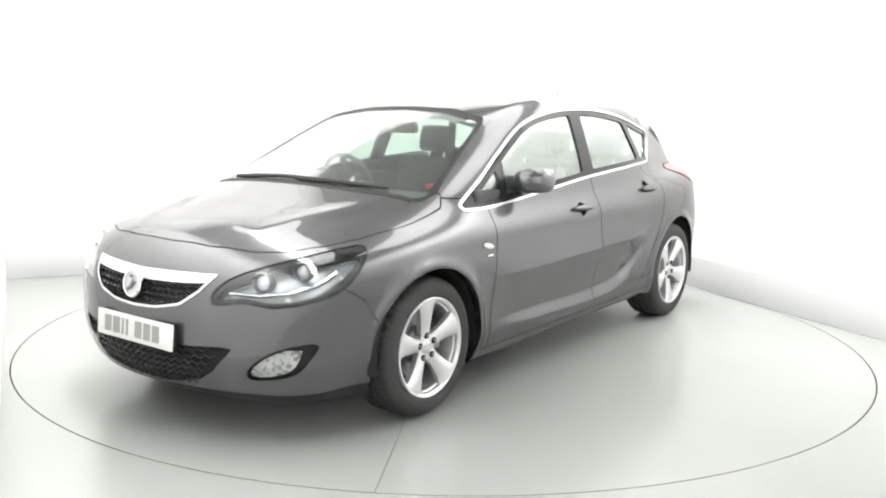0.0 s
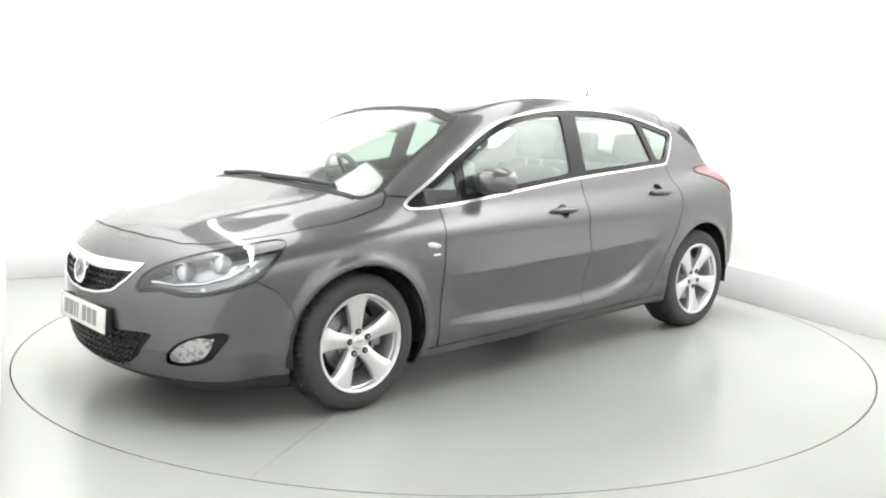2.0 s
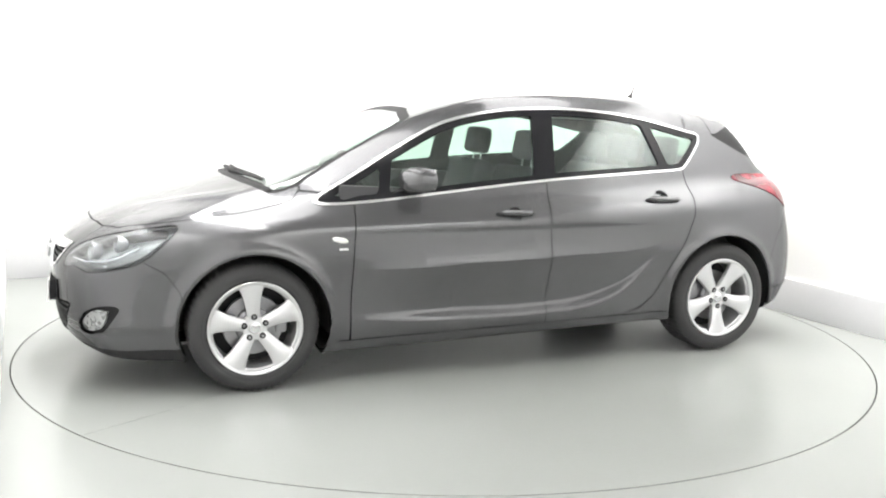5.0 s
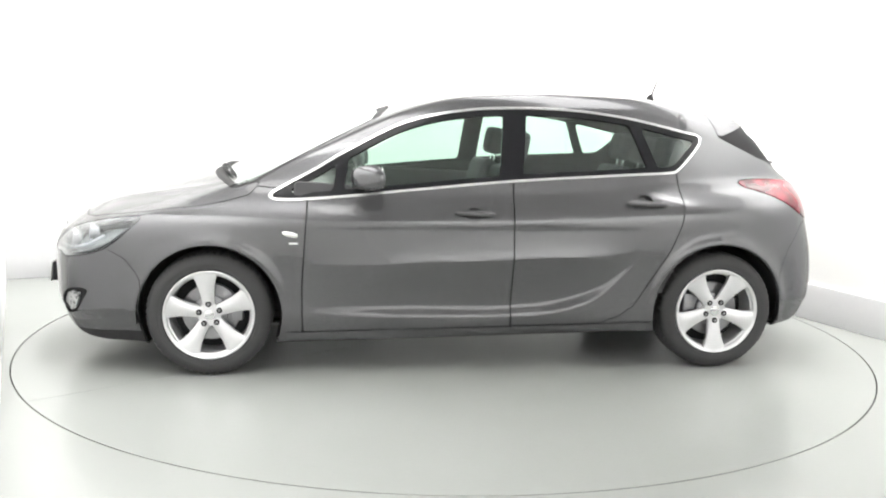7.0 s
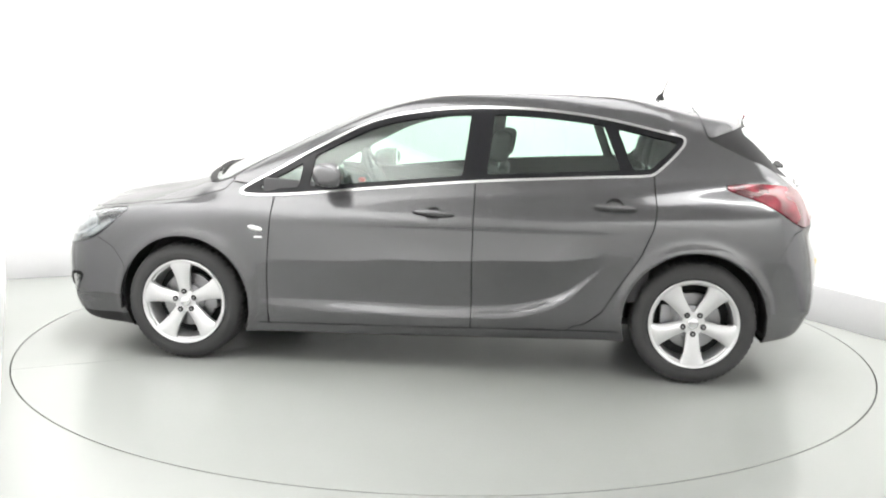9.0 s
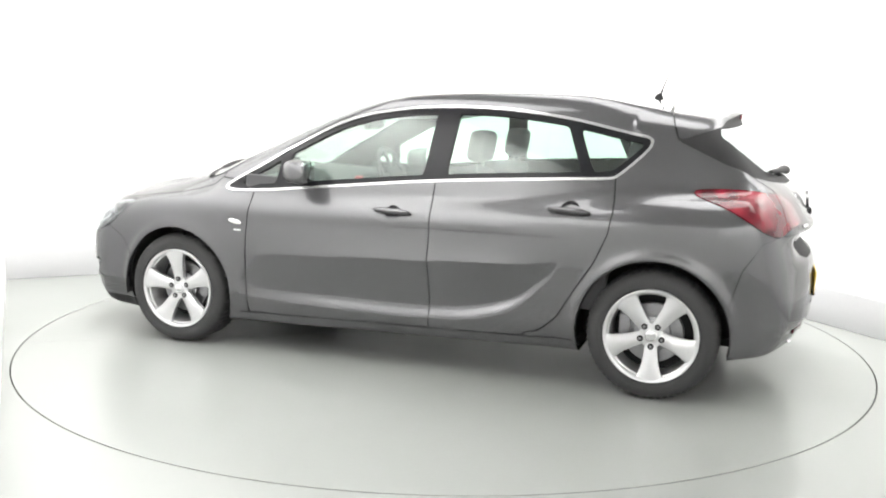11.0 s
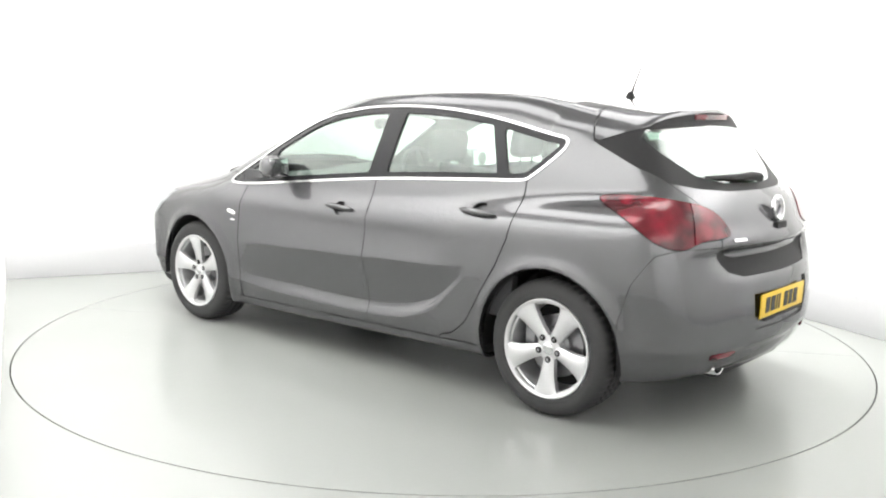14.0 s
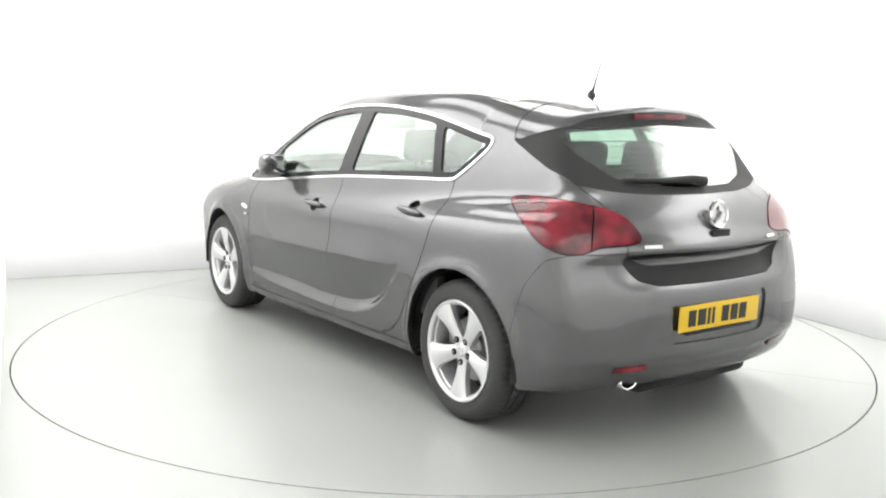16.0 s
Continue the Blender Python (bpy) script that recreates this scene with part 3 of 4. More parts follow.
    pair("front_wing", peel(lambda V: np.where(V[:, 1] > 0.3, sd(np.array([(0.88, 0.1), (0.845, 0.95), (1.10, 0.965), (1.3, 1.1), (2.0, 1.1), (2.0, 0.1)]), V[:, 0], V[:, 2]), 1.0)), PAINT, car)
    # black panel puts the shade below the tailgate's overhang into colour
    panel("tailgate_shadow_strip", peel(on_rear([(-0.2, 0.672), (0.36, 0.676), (0.445, 0.700), (0.515, 0.780), (0.495, 0.806), (0.43, 0.772), (0.36, 0.756), (-0.2, 0.752)], -1.7), 0.0), LINER, car, "dark strip for the shade in the recess under the tailgate", sides="B", lift=-0.008)
    gate = peel(on_rear([(-0.2, 0.70), (0.36, 0.70), (0.44, 0.735), (0.50, 0.80), (0.50, 0.88), (0.525, 0.97), (0.585, 1.08), (0.585, 1.10), (0.3, 1.20), (-0.2, 1.20)], -1.52))
    panel("tailgate", gate, PAINT, car, sides="B")
    panel("plate_recess", peel(on_rear([(-0.4, 0.425), (0.28, 0.430), (0.30, 0.445), (0.315, 0.60), (0.30, 0.615), (-0.4, 0.62)], -1.8), 0.0), PAINT, car, "recess for the number plate", sides="B", lift=-0.009)
    panel("rear_bumper", peel(lambda V: sd(np.array([(-1.695, 0.0), (-1.70, 0.50), (-1.745, 0.66), (-1.83, 0.79), (-1.9, 0.815), (-2.6, 0.815), (-2.6, 0.0)]), V[:, 0], V[:, 2]), 0.0015), PAINT, car, sides="B")
    spoiler = peel(lambda V: np.maximum(V[:, 0] + 1.355 + 0.345 * (1.39 - V[:, 2]), 1.243 + 0.28 * (-1.40 - V[:, 0]) - V[:, 2]))
    lip = lambda V: V[:, 2] - (ROOF(V[:, 0]) - (0.02 + 0.26 * step(-V[:, 0], 0.9, 1.6)) * V[:, 1] ** 2 - 0.9 * np.maximum(V[:, 1] - 0.36, 0) ** 2 - 0.020)
    panel("roof_spoiler", keep(spoiler, lip, 0.0, True), PAINT, car, sides="B")
    panel("spoiler_underside", keep(spoiler, lip), LINER, car, "black underside of the roof spoiler", sides="B", lift=-0.001)
    panel("roof", peel(on_top([(0.52, -0.2), (0.50, 0.2), (0.43, 0.42), (0.34, 0.535), (-0.3, 0.555), (-0.9, 0.545), (-1.345, 0.515), (-1.345, -0.2)], 1.25)), PAINT, car, sides="B")
    pair("body_side", rest, PAINT, car)
    # dark inner shell behind gaps and grilles, open at the windows
    inner = keep(shell, lambda V: np.where(V[:, 1] > 0.4, np.minimum(np.hypot(V[:, 0] - WHEEL_F[0], V[:, 2] - WHEEL_F[1]) - 0.362, np.hypot(V[:, 0] - WHEEL_R[0], V[:, 2] - WHEEL_R[1]) - 0.366), 1.0), 0, True)
    for f, lv in ((dlo, -0.03), (ws, -0.03), (rgi, 0.0), (hl, 0.0)):
        inner = keep(inner, f, lv, True)
    low = keep(inner, lambda V: V[:, 2] - 1.33)
    high = keep(inner, lambda V: V[:, 2] - 1.33, 0, True)
    panel("inner_shell", low, LINER, car, "black inner shell", sides="B", lift=-0.024, thick=0.003)
    panel("headlining", high, CLOTH, car, "pale grey cloth headlining", sides="B", lift=-0.03, thick=0.003)
    return upper, lower


def wheel_at(car, x, z, side, phase):
    hub = new("wheel")
    hub.parent = car
    hub.matrix_local = pose(x, side * 0.862, z, 0, 0, 0 if side > 0 else 180)
    R = 0.318
    bm = bmesh.new()
    # tyre, with grooves round the tread
    prof = [(0.226, -0.004), (0.2305, 0.010), (0.236, 0.0165), (0.248, 0.0205), (0.252, 0.0195), (0.256, 0.0215), (0.275, 0.020), (0.298, 0.010), (0.311, -0.006), (R, -0.030), (R, -0.062), (R - 0.008, -0.064), (R - 0.008, -0.072), (R, -0.074),
            (R, -0.105), (R - 0.008, -0.107), (R - 0.008, -0.115), (R, -0.117), (R, -0.150), (R - 0.008, -0.152), (R - 0.008, -0.160), (R, -0.162), (R, -0.180), (0.300, -0.206), (0.25, -0.215), (0.214, -0.2)]
    lathe(bm, prof, 180)
    # cross grooves in the tread
    for k, v in enumerate(bm.verts):
        r = math.hypot(v.co.x, v.co.z)
        if (k // len(prof)) % 3 == 0 and r > 0.305:
            v.co.x, v.co.z = v.co.x * (1 - 0.006 / r), v.co.z * (1 - 0.006 / r)
    part("tyre", bm, RUBBER, hub, "black road tyre")
    bm = bmesh.new()
    # rim barrel and flange
    lathe(bm, [(0.196, -0.19), (0.198, -0.03), (0.203, -0.012), (0.214, -0.006), (0.224, 0.002), (0.2295, 0.009), (0.2290, 0.0165), (0.2265, 0.0185), (0.218, 0.0165), (0.2110, 0.011), (0.2085, 0.004), (0.211, -0.02), (0.211, -0.19)], 72, closed=True)
    part("rim", bm, ALLOY, hub, "silver alloy rim")
    for k in range(5):
        a = radians(phase + 72 * k)
        bm = bmesh.new()
        rows = []
        for r, half, crown, dep in ((0.030, 0.022, 0.004, -0.016), (0.058, 0.030, 0.007, -0.013), (0.095, 0.033, 0.010, -0.007), (0.140, 0.040, 0.010, 0.0), (0.180, 0.051, 0.008, 0.006), (0.200, 0.062, 0.006, 0.009), (0.2145, 0.078, 0.003, 0.011)):
            row = []
            for u, c in ((-1.0, -0.030), (-1.0, -0.004), (-0.86, 0.0), (-0.45, 0.75), (0, 1.0), (0.45, 0.75), (0.86, 0.0), (1.0, -0.004), (1.0, -0.030)):
                y = dep + (c * crown if c >= 0 else c)
                t = half * u
                rr = math.sqrt(max(r * r - t * t * (0.9 if r > 0.2 else 0.0), 0.0001))
                row.append(bm.verts.new((rr * math.cos(a) - t * math.sin(a), y, rr * math.sin(a) + t * math.cos(a))))
            rows.append(row)
        for p, q in zip(rows, rows[1:]):
            for j in range(8):
                bm.faces.new((p[j], p[j + 1], q[j + 1], q[j]))
        part("spoke", bm, ALLOY, hub)
    bm = bmesh.new()
    lathe(bm, [(0.0005, -0.006), (0.026, -0.0065), (0.031, -0.009), (0.034, -0.012), (0.060, -0.014), (0.064, -0.05), (0.0005, -0.05)], 32)
    part("hub", bm, ALLOY, hub)
    bm = bmesh.new()
    lathe(bm, [(0.0005, -0.003), (0.020, -0.0035), (0.026, -0.0055), (0.028, -0.009)], 28)
    part("centre_cap", bm, CHROME, hub, "chrome wheel centre cap")
    for k in range(5):
        a = radians(phase + 72 * k)
        at = Matrix.Translation((0.054 * math.cos(a), 0, 0.054 * math.sin(a)))
        bm = bmesh.new()
        # raised black disc gives the hole's shade by colour; the bolt head sits on it
        lathe(bm, [(0.0005, -0.0032), (0.0135, -0.0032), (0.0150, -0.005), (0.0150, -0.02)], 16, at)
        bolt = part("wheel_bolt", bm, LINER, hub, "dark disc for the shade in a wheel bolt hole")
        bm = bmesh.new()
        lathe(bm, [(0.0005, 0.0), (0.0055, 0.0), (0.0070, -0.0015), (0.0070, -0.006)], 6, at)
        part("bolt_head", bm, STEEL, bolt)
    bm = bmesh.new()
    lathe(bm, [(0.06, -0.05), (0.085, -0.058), (0.09, -0.075), (0.145, -0.075), (0.148, -0.080), (0.148, -0.098), (0.06, -0.098)], 48)
    part("brake_disc", bm, STEEL, hub, "grey steel brake disc")
    bm = bmesh.new()
    lathe(bm, [(0.0005, -0.14), (0.197, -0.14), (0.197, -0.15), (0.0005, -0.15)], 32)
    part("brake_backplate", bm, LINER, hub)
    bm = bmesh.new()
    box(bm, 0.055, 0.06, 0.13, pose(0.135 if x < 0 else -0.135, -0.085, 0.02), 0.012)
    part("brake_caliper", bm, STEEL, hub, "grey brake caliper")
    # dark liner of the wheel arch
    bm = bmesh.new()
    lathe(bm, [(0.362, 0.005), (0.372, -0.03), (0.375, -0.26), (0.30, -0.30), (0.0005, -0.30)], 48)
    geom = bm.verts[:] + bm.edges[:] + bm.faces[:]
    bmesh.ops.bisect_plane(bm, geom=geom, plane_co=(0, 0, -0.06), plane_no=(0, 0, -1), clear_outer=True)
    part("arch_liner", bm, LINER, hub, "black plastic arch liner")
    return hub


def build_car():
    car = empty("car", "dark grey metallic five-door hatchback with silver alloy wheels on a turntable", "car")
    car_body(car)
    for x, z, ph in ((WHEEL_F[0] + 0.005, 0.318, 85), (WHEEL_R[0], 0.318, 125)):
        wheel_at(car, x, z, 1, ph)
        wheel_at(car, x, z, -1, ph + 17)
    return car


CAR = build_car()


# ---------------------------------------------------------------- fittings of the car
def spot(x, y, z, lift=0.0):
    # the nearest place on the body's skin, and its normal
    p = settle(np.array([[x, y, z]], float), 0.0, 6)
    n = slope(p)[0]
    n = Vector(n / np.linalg.norm(n))
    return Vector(p[0]) + n * lift, n


def facing(x, y, z, lift=0.0):
    # a pose on the skin: its z axis points outwards, its x axis lies level
    p, n = spot(x, y, z, lift)
    u = Vector((0, 0, 1)).cross(n).normalized()
    v = n.cross(u)
    m = Matrix((u, v, n)).transposed().to_4x4()
    m.translation = p
    return m


def oval_bar(bm, m, length, high, deep, seg=20):
    # a rounded bar that thins towards its ends, along x of m
    rows = []
    for i in range(seg + 1):
        u = -1 + 2 * i / seg
        k = max(1 - abs(u) ** 3.2, 0.03) ** 0.6
        rows.append([bm.verts.new(m @ Vector((u * length / 2, high / 2 * k * math.cos(a), deep * (0.35 + 0.65 * k) * max(math.sin(a), -0.2)))) for a in [2 * math.pi * j / 12 for j in range(12)]])
    for p, q in zip(rows, rows[1:]):
        for j in range(12):
            bm.faces.new((p[j], p[(j + 1) % 12], q[(j + 1) % 12], q[j]))
    bm.faces.new(rows[0][::-1])
    bm.faces.new(rows[-1])


def door_handles(car):
    for x, z in ((-0.008, 0.838), (-0.928, 0.908)):
        for s in (1, -1):
            bm = bmesh.new()
            m = facing(x, 0.88, z, 0.010)
            m = m @ Matrix.Rotation(radians(-2.5), 4, "Z")
            oval_bar(bm, m, 0.215, 0.034, 0.022)
            if s < 0:
                bm.transform(Matrix.Diagonal((1, -1, 1, 1)))
            part("door_handle", bm, PAINT, car, "body-coloured pull handle")


def mirrors(car):
    for s in (1, -1):
        flip = Matrix.Diagonal((1, s, 1, 1))
        bm = bmesh.new()
        # housing: a swept shell, blunt behind
        rows = []
        for u, w, h, zc, xc in ((0.800, 0.060, 0.085, 1.000, 0.595), (0.835, 0.120, 0.115, 1.015, 0.600), (0.900, 0.155, 0.128, 1.024, 0.595), (0.975, 0.150, 0.128, 1.028, 0.580), (1.018, 0.120, 0.108, 1.024, 0.565), (1.042, 0.070, 0.075, 1.025, 0.550), (1.050, 0.02, 0.03, 1.022, 0.542)):
            row = []
            for k in range(20):
                a = 2 * math.pi * k / 20
                c, q = math.cos(a), math.sin(a)
                dx = w * (0.62 if c > 0 else 0.40) * math.copysign(abs(c) ** 0.75, c)
                row.append(bm.verts.new((xc - 0.060 + dx, 0.80 + 0.74 * (u - 0.80), zc + h / 2 * math.copysign(abs(q) ** 0.75, q))))
            rows.append(row)
        for p, q in zip(rows, rows[1:]):
            for j in range(20):
                bm.faces.new((p[j], p[(j + 1) % 20], q[(j + 1) % 20], q[j]))
        bm.faces.new(rows[0][::-1])
        bm.faces.new(rows[-1])
        bm.transform(flip)
        shell = part("mirror", bm, PAINT, car, "dark grey door mirror", 50)
        bm = bmesh.new()
        tube(bm, [(0.63, 0.775, 0.955), (0.59, 0.80, 0.962), (0.56, 0.83, 0.972), (0.55, 0.87, 0.978), (0.545, 0.92, 0.982)], [0.036, 0.034, 0.030, 0.028, 0.012], 12, 0.55)
        bm.transform(flip)
        part("mirror_foot", bm, TRIM_BLACK, car, "black mirror foot")
        bm = bmesh.new()
        box(bm, 0.006, 0.13, 0.10, pose(0.473, 0.905, 1.03), 0.002)
        bm.transform(flip)
        part("mirror_glass", bm, CHROME, car, "mirror glass")


def badge(car, m, r, name):
    # a plain ring with a bent bar inside
    ob = new(name)
    ob.parent = car
    ob.matrix_local = m @ Matrix.Rotation(radians(90), 4, "X")
    bm = bmesh.new()
    lathe(bm, [(r * 0.80, 0.0), (r * 0.82, 0.008), (r * 0.92, 0.011), (r, 0.006), (r, -0.006), (r * 0.8, -0.006)], 40, closed=True)
    part("badge_ring", bm, CHROME, ob)
    bm = bmesh.new()
    lathe(bm, [(0.0005, 0.002), (r * 0.82, 0.001), (r * 0.82, -0.008)], 32)
    part("badge_disc", bm, ALLOY, ob)
    bm = bmesh.new()
    tube(bm, [(-r * 0.5, 0.005, r * 0.45), (-r * 0.1, 0.007, r * 0.25), (r * 0.15, 0.007, -r * 0.15), (-r * 0.2, 0.007, -r * 0.5)], r * 0.14, 8)
    part("badge_shape", bm, STEEL, ob)
    return ob


def plate(car, m, face, ink, name, label):
    # x of m along the plate, y up, z out; bars stand for the characters
    ob = new(name)
    ob.parent = car
    ob.matrix_local = m
    tagged(ob, label)
    bm = bmesh.new()
    box(bm, 0.52, 0.111, 0.006, Matrix(), 0.002)
    part("plate_face", bm, face, ob)
    x = -0.205
    for w in (0.046, 0.05, 0.016, 0.016, -1, 0.046, 0.046, 0.046):
        if w < 0:
            x += 0.034
            continue
        bm = bmesh.new()
        box(bm, w, 0.070, 0.002, pose(x + w / 2, 0, 0.004))
        part("plate_bar", bm, ink, ob)
        x += w + 0.013
    return ob


def grille_mesh(car, z0, z1, half, x_in, rows, name, slant):
    # wavy slats across an opening, each a part
    for k in range(rows):
        z = z0 + (z1 - z0) * (k + 0.5) / rows
        hw = half(z)
        bm = bmesh.new()
        n = 36
        path = []
        for i in range(n + 1):
            y = -hw + 2 * hw * i / n
            x = 2.262 - 0.36 * y * y - 0.10 * y ** 4 - float(NOSE(z)) - x_in
            path.append((x, y, z + slant * math.cos(i * math.pi) + 0.10 * y * y * 0.4))
        tube(bm, path, 0.0065, 6, 1.0)
        part(name, bm, TRIM_BLACK, car, "black grille slat")


def front_fittings(car):
    grille_mesh(car, 0.555, 0.655, lambda z: 0.27 + 0.9 * (z - 0.565), 0.012, 4, "grille_slat", 0.006)
    grille_mesh(car, 0.232, 0.40, lambda z: 0.33 + 0.85 * (z - 0.25), 0.014, 6, "lower_grille_slat", 0.007)
    badge(car, pose(2.262, 0, 0.630, 90, 0, 90) @ Matrix.Rotation(radians(-8), 4, "X"), 0.062, "badge")
    bm = bmesh.new()
    box(bm, 0.50, 0.10, 0.03, pose(2.253, 0, 0.434, 90, 0, 90), 0.004)
    part("plate_holder", bm, LINER, car, "black plate holder")
    plate(car, pose(2.271, 0.010, 0.436, 86, 0, 90), WHITE_PLATE, PALE_INK, "front_plate", "white number plate with grey bars")
    for s in (1, -1):
        flip = Matrix.Diagonal((1, s, 1, 1))
        for x, y, z, r in ((2.035, 0.560, 0.668, 0.044), (1.92, 0.665, 0.706, 0.040)):
            p, n = spot(x, y, z, -0.040)
            m = Matrix.Translation(p) @ Vector((0, 1, 0)).rotation_difference(Vector((0.92, 0.25, 0.1))).to_matrix().to_4x4()
            bm = bmesh.new()
            lathe(bm, [(r, 0.022), (r * 0.92, 0.026), (r * 0.80, 0.004), (r * 0.55, -0.02), (r, -0.02)], 28, m, True)
            bm.transform(flip)
            part("headlight_ring", bm, STEEL, car, "grey headlight ring")
            bm = bmesh.new()
            ball(bm, m @ Matrix.Translation((0, 0.004, 0)) @ Matrix.Diagonal((r * 0.72, 0.018, r * 0.72, 1)), 20, 10)
            bm.transform(flip)
            part("headlight_bulb_glass", bm, ALLOY, car, "bright headlight projector")
        bm = bmesh.new()
        path = [spot(x, y, z, -0.022)[0] for x, y, z in ((2.13, 0.46, 0.628), (2.08, 0.58, 0.625), (2.00, 0.68, 0.635), (1.92, 0.735, 0.66), (1.85, 0.775, 0.71))]
        tube(bm, path, 0.009, 8)
        bm.transform(flip)
        part("headlight_strip", bm, CHROME, car, "chrome strip inside the headlight")
        # side repeater
        m = facing(0.932, 0.88, 0.735, 0.003)
        bm = bmesh.new()
        oval_bar(bm, m @ Matrix.Rotation(radians(-12), 4, "Z"), 0.082, 0.026, 0.010)
        bm.transform(flip)
        part("side_repeater", bm, WHITE_PLATE, car, "clear white side repeater lamp")
        m = facing(0.915, 0.88, 0.690, 0.002)
        bm = bmesh.new()
        box(bm, 0.045, 0.010, 0.003, m)
        bm.transform(flip)
        part("wing_emblem", bm, CHROME, car, "small chrome emblem bar")
    # wipers
    for pts in (((1.335, 0.02, 0.0), (1.34, 0.08, 0.0), (1.305, 0.32, 0.0), (1.25, 0.53, 0.0)), ((1.285, -0.48, 0.0), (1.31, -0.36, 0.0), (1.325, -0.12, 0.0), (1.32, 0.12, 0.0))):
        bm = bmesh.new()
        path = [spot(x, y, 1.02, 0.010)[0] for x, y, _ in pts]
        tube(bm, path, [0.009, 0.010, 0.008, 0.006], 8)
        w = part("wiper", bm, LINER, car, "black windscreen wiper")
        bm = bmesh.new()
        path = [spot(x, y, 1.03, 0.005)[0] for x, y, _ in ((pts[1][0] - 0.03, pts[1][1] + 0.0, 0), (pts[2][0] - 0.025, pts[2][1], 0), (pts[3][0] - 0.01, pts[3][1], 0))]
        tube(bm, path, 0.006, 6)
        part("wiper_blade", bm, RUBBER, w)
    # cowl
    bm = bmesh.new()
    path = [spot(1.355 - 0.26 * y * y, y, 1.0, -0.012)[0] for y in np.linspace(-0.68, 0.68, 15)]
    tube(bm, path, 0.034, 8, 0.4)
    part("cowl", bm, LINER, car, "black scuttle panel under the windscreen")


def rear_fittings(car):
    badge(car, pose(-2.012, 0, 0.955, 90, 0, -90) @ Matrix.Translation((0, 0, 0.012)) @ Matrix.Rotation(radians(-6), 4, "X"), 0.060, "badge")
    plate(car, pose(-2.086, 0.024, 0.536, 92, 0, -90), YELLOW_PLATE, INK, "rear_plate", "yellow number plate with black bars")
    bm = bmesh.new()
    box(bm, 0.42, 0.014, 0.02, pose(-2.082, 0.024, 0.472, 90, 0, -90), 0.003)
    part("plate_clip", bm, LINER, car, "dark plate bracket")
    # tailgate grip and keyhole
    bm = bmesh.new()
    p, n = spot(-2.0, 0, 0.862)
    box(bm, 0.11, 0.030, 0.022, pose(p.x - 0.002, 0, p.z, 90, 0, -90), 0.006)
    part("tailgate_grip", bm, LINER, car, "black tailgate grip")
    # model letters cannot be read
    for s in (1, -1):
        bm = bmesh.new()
        box(bm, 0.085, 0.014, 0.003, facing(-1.97, 0.375, 0.842, 0.002))
        bm.transform(Matrix.Diagonal((1, s, 1, 1)))
        part("tailgate_emblem", bm, CHROME, car, "chrome emblem bar")
    # rear wiper
    bm = bmesh.new()
    path = [spot(x, y, z, 0.022)[0] for x, y, z in ((-1.90, -0.04, 1.075), (-1.89, 0.03, 1.088), (-1.88, 0.20, 1.090), (-1.83, 0.40, 1.092))]
    tube(bm, path, [0.022, 0.020, 0.011, 0.006], 10)
    w = part("rear_wiper", bm, LINER, car, "black rear wiper")
    bm = bmesh.new()
    path = [spot(x, y, z, 0.010)[0] for x, y, z in ((-1.88, -0.08, 1.10), (-1.87, 0.15, 1.10), (-1.83, 0.38, 1.10))]
    tube(bm, path, 0.007, 6)
    part("wiper_blade", bm, RUBBER, w)
    # high brake lamp
    bm = bmesh.new()
    box(bm, 0.34, 0.026, 0.012, pose(-1.668, 0, 1.362, 96, 0, -90), 0.005)
    part("high_brake_lamp", bm, RED_LENS, car, "dark red high brake lamp")
    # reflectors in the bumper
    for s in (1, -1):
        bm = bmesh.new()
        box(bm, 0.16, 0.026, 0.010, facing(-2.0, 0.48, 0.345, 0.001), 0.004)
        bm.transform(Matrix.Diagonal((1, s, 1, 1)))
        part("reflector", bm, RED_LENS, car, "red bumper reflector")
    # exhaust tip
    bm = bmesh.new()
    lathe(bm, [(0.023, 0.0), (0.026, -0.002), (0.028, 0.004), (0.028, 0.16), (0.023, 0.16), (0.023, 0.0)], 28, pose(-1.985, 0.455, 0.272, 0, 0, -90) @ pose(0, 0, 0, -6) @ Matrix.Diagonal((1.75, 1, 1.05, 1)))
    part("exhaust_tip", bm, CHROME, car, "oval chrome exhaust tip")
    bm = bmesh.new()
    box(bm, 0.35, 0.75, 0.14, pose(-1.78, 0.0, 0.26), 0.05, 3)
    part("silencer", bm, LINER, car, "dark exhaust silencer")
    # aerial
    bm = bmesh.new()
    lathe(bm, [(0.0005, 0.052), (0.006, 0.050), (0.012, 0.040), (0.020, 0.018), (0.034, 0.004), (0.036, -0.012), (0.0005, -0.012)], 24, pose(-1.222, 0, 1.432, 90) @ Matrix.Diagonal((1.5, 1, 0.8, 1)))
    base = part("aerial", bm, LINER, car, "black roof aerial")
    bm = bmesh.new()
    tube(bm, [(-1.225, 0, 1.455), (-1.238, 0, 1.50)], [0.008, 0.006], 8)
    part("aerial_spring", bm, LINER, base)
    bm = bmesh.new()
    tube(bm, [(-1.238, 0, 1.50), (-1.275, 0, 1.60), (-1.312, 0, 1.70)], [0.0045, 0.0035, 0.0025], 6)
    part("aerial_mast", bm, LINER, base)
    # heating wires on the rear window
    for k in range(8):
        z = 1.10 + 0.022 * k
        w = 0.38 + 0.10 * k / 8
        bm = bmesh.new()
        tube(bm, [(-(1.66 + 0.86 * (1.345 - z) - 0.10 * (1.345 - z) ** 2 - 0.34 * y * y) + 0.018, y, z) for y in np.linspace(-w, w, 13)], 0.0016, 4)
        part("heating_wire", bm, TRIM_BLACK, car)


